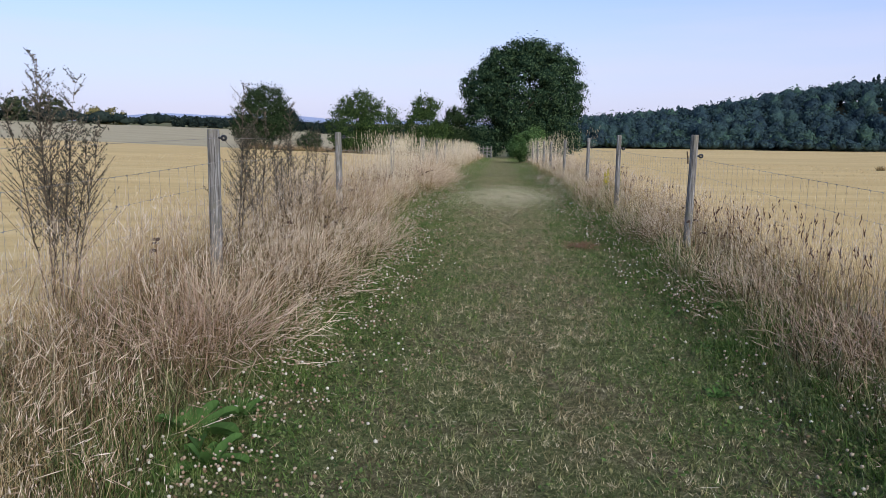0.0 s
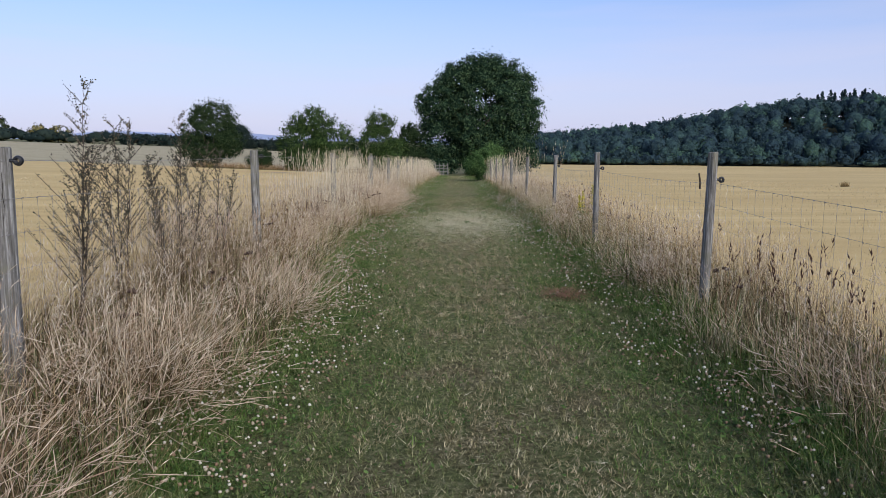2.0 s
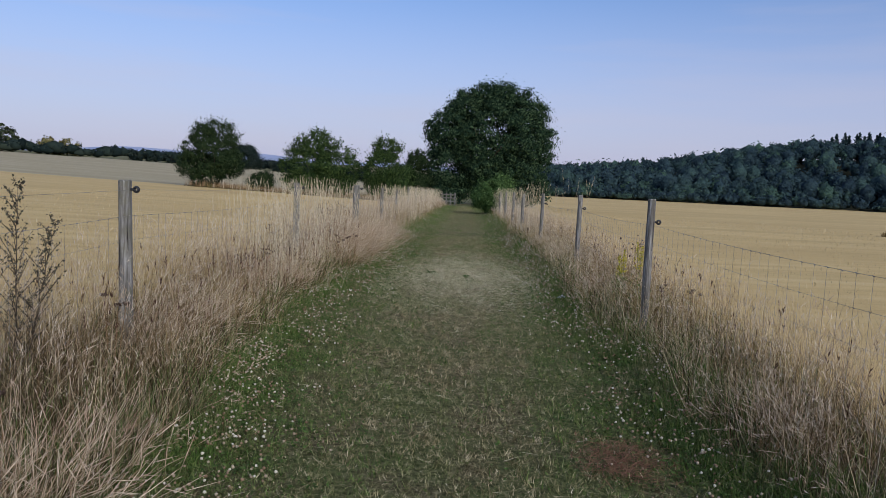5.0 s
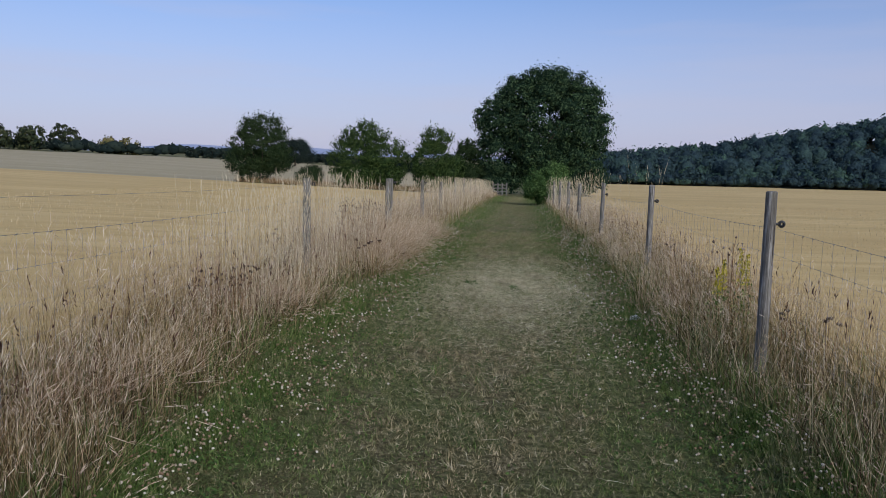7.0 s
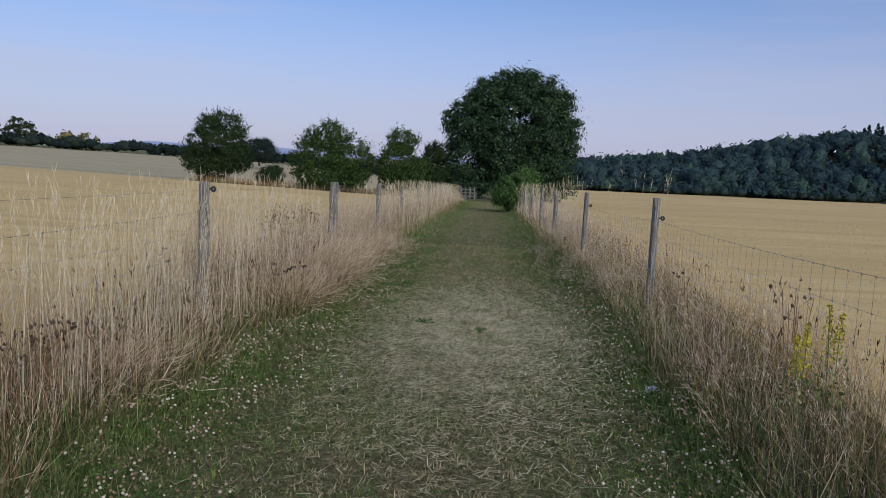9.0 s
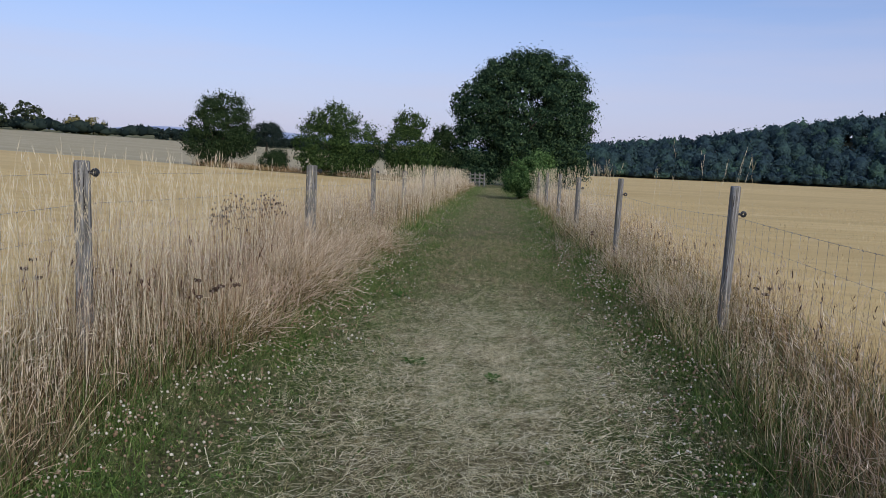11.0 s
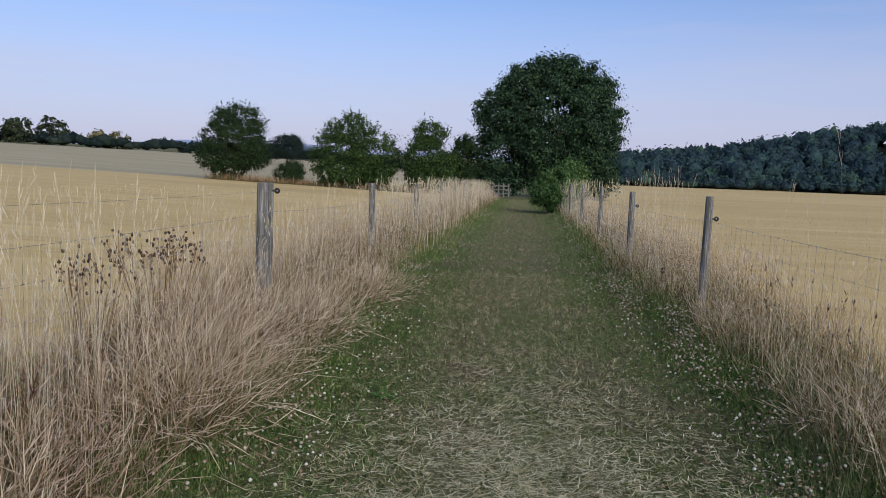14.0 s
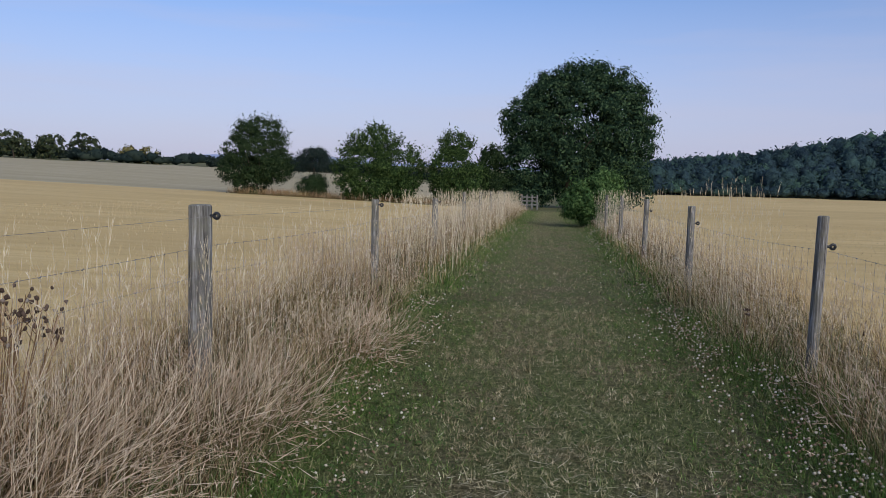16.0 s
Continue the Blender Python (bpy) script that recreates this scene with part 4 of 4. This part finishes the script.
along_line("field_tree", "distant broadleaf tree at the edge of the far field", [(-214, 226, 12, 10), (-203, 233, 11, 9), (-192, 243, 10, 7.5), (-181, 254, 11, 9.5), (-173, 262, 9, 9.8), (-165, 270, 10, 11)],
           m_fartree, 0.9, 70, 26, 100, group="trees on the far field edge")
along_line("field_tree", "distant tree with yellowish leaves", [(-151, 275, 8, 6.0), (-145, 277, 9, 6.4)], m_goldtree, 0.8, 50, 24, 130)
along_line("field_tree", "distant low dark tree in the hedge", [(-122, 285, 7, 5), (-116, 287, 7, 4.5), (-110, 289, 8, 4.2), (-97, 290, 9, 5), (-88, 292, 8, 4.5), (-70, 294, 9, 4.6)], m_hedge, 0.8, 40, 22, 140, group="trees on the far field edge")


def wood(name, label, places, mat, leaf, per, seed, squash=1.0, category="trees"):
    """Many far crowns in one mesh: each crown of clumped leaves on a lobed dome."""
    g = np.random.default_rng(seed)
    out, outward, tones, cores, core_tones = [], [], [], [], []
    bm = bmesh.new()
    bmesh.ops.create_icosphere(bm, subdivisions=1, radius=1)
    ico = np.array([q.co[:] for q in bm.verts])
    ico_f = np.array([[q.index for q in h.verts] for h in bm.faces])
    bm.free()
    for x, y, w, h in places:
        z = float(ground_z(x, y))
        d = g.normal(size=(per, 3))
        d /= np.linalg.norm(d, axis=1, keepdims=True)
        d[:, 2] = np.abs(d[:, 2]) * 1.0 - 0.25
        bump = 0.9 * g.uniform(0.80, 1.12, per) ** 1.5 + 0.22 * np.sin(3 * np.arctan2(d[:, 1], d[:, 0]) + g.uniform(0, 6)) * np.abs(d[:, 2]) + g.normal(0, 0.08, per)
        c = np.array([x, y, z + h * 0.55]) + d * bump[:, None] * np.array([w * 0.5, w * 0.5, h * 0.46])
        out.append(c)
        tones.append(np.full(4 * per, g.random()))
        outward.append(d + np.array([0, 0, 0.3]))
        core = ico * (1 + g.normal(0, 0.16, (len(ico), 1))) * np.array([w * 0.36, w * 0.36, h * 0.38]) + np.array([x, y, z + h * 0.48])
        cores.append(core)
        core_tones.append(np.full(len(ico), tones[-1][0]))
    v, f = leaves(np.concatenate(out), leaf, np.concatenate(outward), 1.3)
    faces = ico_f[None] + (np.arange(len(cores)) * len(ico))[:, None, None] + len(v)
    v, f = np.concatenate([v] + cores), np.concatenate([f, faces.reshape(-1, 3)])
    tones = tones + core_tones
    ob = triangles(name, v, f, mat)
    ob.data.attributes.new("tone", 'FLOAT', 'POINT').data.foreach_set("value", np.concatenate(tones).astype(np.float32))
    return tagged(ob, label, category, kind="stuff")


g = np.random.default_rng(77)
places = []
for i in range(1550):
    a, d = radians(g.uniform(1.5, 46)), 302 + 150 * g.random() ** 1.3
    x, y = d * math.sin(a), d * math.cos(a)
    s = 0.6 + 0.85 * g.random() ** 1.5
    small = 0.62 if d < 312 else 1.0
    places.append((x, y, 6.8 * s * small, 9.0 * s * small))
for i in range(230):
    a, d = radians(g.uniform(4, 46)), g.uniform(400, 445)
    s = g.uniform(0.9, 1.25)
    places.append((d * math.sin(a), d * math.cos(a), 7.0 * s, 8.6 * s))
wood("hillside_forest", "dark mixed forest covering the hill, haze blue painted in", places, m_forest, 1.05, 62, 78)
places = []
for i in range(260):
    a, d = radians(g.uniform(1.5, 46)), g.uniform(297, 304)
    places.append((d * math.sin(a), d * math.cos(a), g.uniform(4, 8), g.uniform(2.5, 5)))
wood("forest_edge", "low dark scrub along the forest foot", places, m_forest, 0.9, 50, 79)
places = [(x, 300 + 12 * math.sin(x * 0.05), g.uniform(6, 10), g.uniform(3.4, 5.6)) for x in np.arange(-330, 5, 2.3)]
places = [(x, y - 0.0006 * x * x * 1.5, w, h) for x, y, w, h in places]
wood("far_hedge", "dark hedge line along the far edge of the fields", places, m_hedge, 0.8, 40, 80)


def conifer(x, y, h):
    t = empty("conifer", "tall dark spruce on the forest skyline", "tree", "conifers on the ridge")
    t.location = (x, y, float(ground_z(x, y)))
    bm = bmesh.new()
    tube(bm, (0, 0, -0.5), (0, 0, h), 0.25, 0.04, 7)
    part("trunk", bm, m_bark, t)
    q = rng.random(420) ** 1.25
    z = h * (0.25 + 0.75 * q)
    r = 4.0 * (1 - q) ** 0.7 * rng.uniform(0.2, 1, 420) * (0.7 + 0.3 * np.sin(z * 4))
    a = rng.uniform(0, 6.28, 420)
    v, f = leaves(np.stack([r * np.cos(a), r * np.sin(a), z - 0.25 * r], -1), 0.9)
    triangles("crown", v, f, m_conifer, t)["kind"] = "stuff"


for i, (az, h) in enumerate([(25.3, 11.0), (25.55, 12.4), (26.05, 13.2), (26.3, 11.8), (26.75, 12.6), (26.9, 13.4), (27.2, 11.6), (27.45, 13.6), (27.9, 12.2), (28.05, 13.4), (28.5, 12.4), (31.6, 14), (31.9, 15), (32.3, 14), (33.0, 15)]):
    conifer(425 * math.sin(radians(az)), 425 * math.cos(radians(az)), h)


# ---- tall weeds and flowers ----
def weed(name, label, x, y, stems, height, spread, seed, leafy=1.0, category="weed"):
    """Branched mugwort-like weed: several upright stems, side shoots rising, small leaves and buds along them."""
    g = np.random.default_rng(seed)
    r = random.Random(seed)
    t = empty(name, label, category)
    t.location = (x, y, float(ground_z(x, y)))
    pts = []
    for s in range(stems):
        bm = bmesh.new()
        a = r.uniform(0, 6.28)
        h = height * r.uniform(0.7, 1.0)
        lean = Vector((math.cos(a), math.sin(a), 0)) * spread * r.uniform(0.2, 1)
        prev, k = Vector((lean.x * 0.15, lean.y * 0.15, -0.03)), 18
        for i in range(1, k + 1):
            u = i / k
            q = Vector((lean.x * (0.15 + 0.85 * u), lean.y * (0.15 + 0.85 * u), h * u)) + Vector((r.uniform(-1, 1), r.uniform(-1, 1), 0)) * 0.008
            tube(bm, prev, q, 0.0075 * (1.15 - u), 0.0075 * (1.05 - u) + 0.0008, 5)
            if 0.25 < u:
                for side in range(3):
                    b = r.uniform(0, 6.28)
                    ln = (0.42 * (1.1 - u) + 0.05) * r.uniform(0.5, 1.1) * height / 1.6
                    tip = q + Vector((math.cos(b) * ln * 0.75, math.sin(b) * ln * 0.75, ln * 0.9))
                    tube(bm, q, tip, 0.0025, 0.0012, 4)
                    for w in np.linspace(0.1, 1, 16):
                        pts.append(np.array(q.lerp(tip, float(w))) + g.normal(0, 0.009, 3))
            for w in range(int(6 * leafy)):
                pts.append(np.array(prev.lerp(q, r.random())) + g.normal(0, 0.02, 3))
            prev = q
        part("stem", bm, m_weed, t)["kind"] = "stuff"
    v, f = leaves(np.array(pts), 0.0155)
    triangles("leaves", v, f, m_weedleaf, t)["kind"] = "stuff"
    return t


for args in (("tall dark mugwort going to seed among dry grass", -3.45, 5.5, 5, 2.15, 0.34, 201), ("tall dark mugwort going to seed among dry grass", -3.3, 5.4, 4, 1.75, 0.36, 202),
             ("tall brown mugwort beside a fence post", -2.69, 7.5, 3, 1.9, 0.2, 203), ("tall brown mugwort behind the fence wire", -2.71, 8.3, 3, 1.9, 0.26, 204),
             ("brown seeding mugwort in dry grass", -2.5, 8.9, 3, 1.35, 0.4, 205), ("brown seeding mugwort in dry grass", -2.65, 9.5, 3, 1.75, 0.35, 206),
             ("brown seeding mugwort in dry grass", -2.6, 10.3, 3, 1.4, 0.35, 207)):
    weed("mugwort", *args)


def ball_heads(centres, r, seed):
    """Small bristly heads: each a jittered low ball."""
    g = np.random.default_rng(seed)
    bm = bmesh.new()
    bmesh.ops.create_icosphere(bm, subdivisions=1, radius=1)
    bv = np.array([q.co[:] for q in bm.verts])
    bf = np.array([[q.index for q in h.verts] for h in bm.faces])
    bm.free()
    n = len(centres)
    v = centres[:, None, :] + bv[None] * (1 + g.normal(0, 0.25, (n, len(bv), 1))) * r * np.array([1, 1, 1.25])
    return v.reshape(-1, 3), (bf[None] + (np.arange(n) * len(bv))[:, None, None]).reshape(-1, 3)


def flower_plant(name, label, x, y, stems, height, spread, seed, head, heads_each=3, head_r=0.013, style="ball", category="plant"):
    """A bunch of thin branched stems with heads: round, flat or as a spike."""
    g = np.random.default_rng(seed)
    t = empty(name, label, category)
    t.location = (x, y, float(ground_z(x, y)))
    pts, tall = [], []
    for s in range(stems):
        bm = bmesh.new()
        a, rr = g.uniform(0, 6.28), spread * g.random() ** 0.6
        top = Vector((rr * math.cos(a), rr * math.sin(a), height * g.uniform(0.75, 1.0)))
        foot = Vector((top.x * 0.25, top.y * 0.25, -0.03))
        mid = foot.lerp(top, 0.6) + Vector((0, 0, 0.05))
        tube(bm, foot, mid, 0.0035, 0.003, 5)
        tube(bm, mid, top, 0.003, 0.002, 5)
        if style == "ball":
            for k in range(heads_each):
                q = top + Vector((g.normal() * 0.05, g.normal() * 0.05, g.normal() * 0.04))
                tube(bm, mid.lerp(top, 0.6), q, 0.0018, 0.0014, 4)
                pts.append(np.array(q))
        elif style == "flat":
            for k in range(16):
                b, e = g.uniform(0, 6.28), 0.024 * g.random() ** 0.5
                pts.append(np.array(top) + np.array([e * math.cos(b), e * math.sin(b), g.normal() * 0.003]))
        else:
            for k in range(140):
                u = g.random()
                b, e = g.uniform(0, 6.28), 0.045 * (1.1 - u * 0.8) * g.random() ** 0.5
                pts.append(np.array(mid.lerp(top, float(u))) + np.array([e * math.cos(b), e * math.sin(b), 0]))
        part("stem", bm, m_russet if style != "spike" else m_stem, t)
    pts = np.array(pts)
    if style == "spike":
        v, f = leaves(pts, 0.019)
    else:
        v, f = ball_heads(pts, head_r, seed)
    triangles("flower_head", v, f, head, t)["kind"] = "stuff"
    if style == "spike":
        low = np.array([[g.normal() * 0.06, g.normal() * 0.06, g.uniform(0.1, height * 0.6)] for k in range(60 * stems)])
        v, f = leaves(low, 0.026)
        triangles("leaf", v, f, m_green, t)["kind"] = "stuff"
    return t


flower_plant("knapweed", "clump of dead brown knapweed heads in pale grass", -2.5, 21.5, 34, 0.95, 0.36, 301, m_darkhead, 4, 0.0105)
flower_plant("knapweed", "clump of dead brown knapweed heads in pale grass", -2.7, 20.9, 18, 0.85, 0.30, 302, m_darkhead, 4, 0.0105)
flower_plant("knapweed", "low dark dead knapweed in the verge grass", -2.35, 14.6, 16, 0.55, 0.3, 306, m_darkhead, 4, 0.0105)
flower_plant("thistle", "dead thistle with dark heads beside yellow goldenrod", 2.56, 15.9, 6, 0.86, 0.16, 303, m_darkhead, 2, 0.012)
flower_plant("goldenrod", "yellow goldenrod spikes in dry grass by the fence", 2.17, 14.83, 2, 0.84, 0.06, 304, m_yellow, style="spike", category="flower")
flower_plant("goldenrod", "yellow goldenrod spikes in dry grass by the fence", 2.42, 14.97, 2, 0.95, 0.07, 305, m_yellow, style="spike", category="flower")
g = np.random.default_rng(12)
for i in range(9):
    flower_plant("yarrow", "dead brown yarrow with flat heads in the verge", -g.uniform(1.5, 3.0), g.uniform(3.5, 19), 3, g.uniform(0.5, 0.7), 0.12, 320 + i, m_darkhead, head_r=0.008, style="flat")
for i in range(5):
    flower_plant("yarrow", "dead brown yarrow with flat heads in the verge", g.uniform(1.95, 2.9), g.uniform(5, 27), 3, g.uniform(0.4, 0.6), 0.12, 350 + i, m_darkhead, head_r=0.008, style="flat")


# ---- small things on the path ----
def dock(x, y, n, size, seed):
    """Rosette of broad, arching, pointed leaves."""
    r = random.Random(seed)
    t = empty("dock_plant", "green broad-leaved dock growing at the path edge", "plant", "dock plants")
    t.location = (x, y, float(ground_z(x, y)))
    for i in range(n):
        bm = bmesh.new()
        a, ln, up = 6.28 * i / n + r.uniform(-0.3, 0.3), size * r.uniform(0.6, 1.1), r.uniform(0.4, 1.1)
        rows = []
        for k in range(8):
            u = k / 7
            out, z = ln * math.sin(up) * u + 0.02, ln * (math.cos(up) * u - 0.45 * u * u) + 0.01
            w = size * 0.17 * math.sin(math.pi * min(1, u * 0.9 + 0.08)) ** 0.8 * (1 - 0.3 * u) + 0.003
            c, sd = Vector((math.cos(a) * out, math.sin(a) * out, z)), Vector((-math.sin(a), math.cos(a), 0))
            rows.append([bm.verts.new(c + sd * w * e + Vector((0, 0, 0.10 * size * abs(e) + 0.006 * math.sin(9 * u) * e))) for e in (-1, 0, 1)])
        for p, q in zip(rows, rows[1:]):
            for e in range(2):
                bm.faces.new((p[e], p[e + 1], q[e + 1], q[e]))
        part("leaf", bm, m_broad, t)


for i, (x, y, n, size) in enumerate(((-1.42, 3.3, 11, 0.30), (-1.25, 3.05, 9, 0.24), (-1.3, 3.6, 8, 0.22), (1.95, 6.1, 9, 0.22), (2.0, 4.9, 8, 0.2), (0.9, 2.7, 8, 0.10), (1.3, 4.2, 7, 0.09), (-0.75, 21.2, 8, 0.12), (-0.3, 18.4, 9, 0.13),
                                     (0.3, 18.1, 8, 0.1))):
    dock(x, y, n, size, 400 + i)


def scrap(x, y, size, seed):
    r = random.Random(seed)
    bm = bmesh.new()
    n = 6
    rows = [[bm.verts.new(((i / n - 0.5) * size + r.uniform(-0.008, 0.008), (j / n - 0.5) * size * 0.7 + r.uniform(-0.008, 0.008),
                           0.02 + size * 0.5 * r.random() * (1 - abs(i / n - 0.5)))) for j in range(n + 1)] for i in range(n + 1)]
    for i in range(n):
        for j in range(n):
            bm.faces.new((rows[i][j], rows[i + 1][j], rows[i + 1][j + 1], rows[i][j + 1]))
    bmesh.ops.solidify(bm, geom=bm.faces[:], thickness=0.002)
    ob = part("plastic_scrap", bm, m_scrap)
    ob.location = (x, y, float(ground_z(x, y)))
    tagged(ob, "crumpled white plastic scrap lying on the grass", "litter")


scrap(1.64, 16.1, 0.13, 1)
litter("brown_clippings", "patch of rusty brown dead clippings on the path", 0.85, 1.5, 9.65, 10.35, 2200, m_rust)


# ---- far end of the path and field details ----
def field_gate(x, y, width):
    """Low pale post-and-rail gate across the far end of the path."""
    t = empty("field_gate", "pale weathered wooden gate across the path end", "gate")
    t.location = (x, y, float(ground_z(x, y)))
    for i in range(3):
        bm = bmesh.new()
        bmesh.ops.create_cube(bm, size=1, matrix=Matrix.Translation((width / 2, 0, 0.30 + 0.32 * i)) @ Matrix.Diagonal((width, 0.035, 0.10, 1)))
        bmesh.ops.bevel(bm, geom=bm.edges[:], offset=0.006, segments=1, affect='EDGES')
        part("rail", bm, m_gate, t)
    for i in range(4):
        bm = bmesh.new()
        tube(bm, (width * i / 3, 0.04, -0.2), (width * i / 3, 0.04, 1.15), 0.07, 0.065, 8)
        part("post", bm, m_gate, t)


field_gate(-1.9, 82.0, 1.3)


def tuft(x, y, size, seed):
    g2 = np.random.default_rng(seed)
    n = 260
    px, py = x + g2.normal(0, size * 0.25, n), y + g2.normal(0, size * 0.25, n)
    pos = np.stack([px, py, ground_z(px, py) - 0.02], -1)
    v, f, al, _ = ribbons(pos, g2.uniform(0.4, 1.0, n) * size, np.full(n, 0.02), np.abs(g2.normal(0.35, 0.3, n)), np.abs(g2.normal(0.2, 0.3, n)), g2.uniform(0, 6.28, n), 3)
    tagged(triangles("weed_tuft", v, f, m_bank, along=al), "brown weed tuft standing in the golden stubble", "weed")


tuft(21.4, 43.5, 0.36, 2)
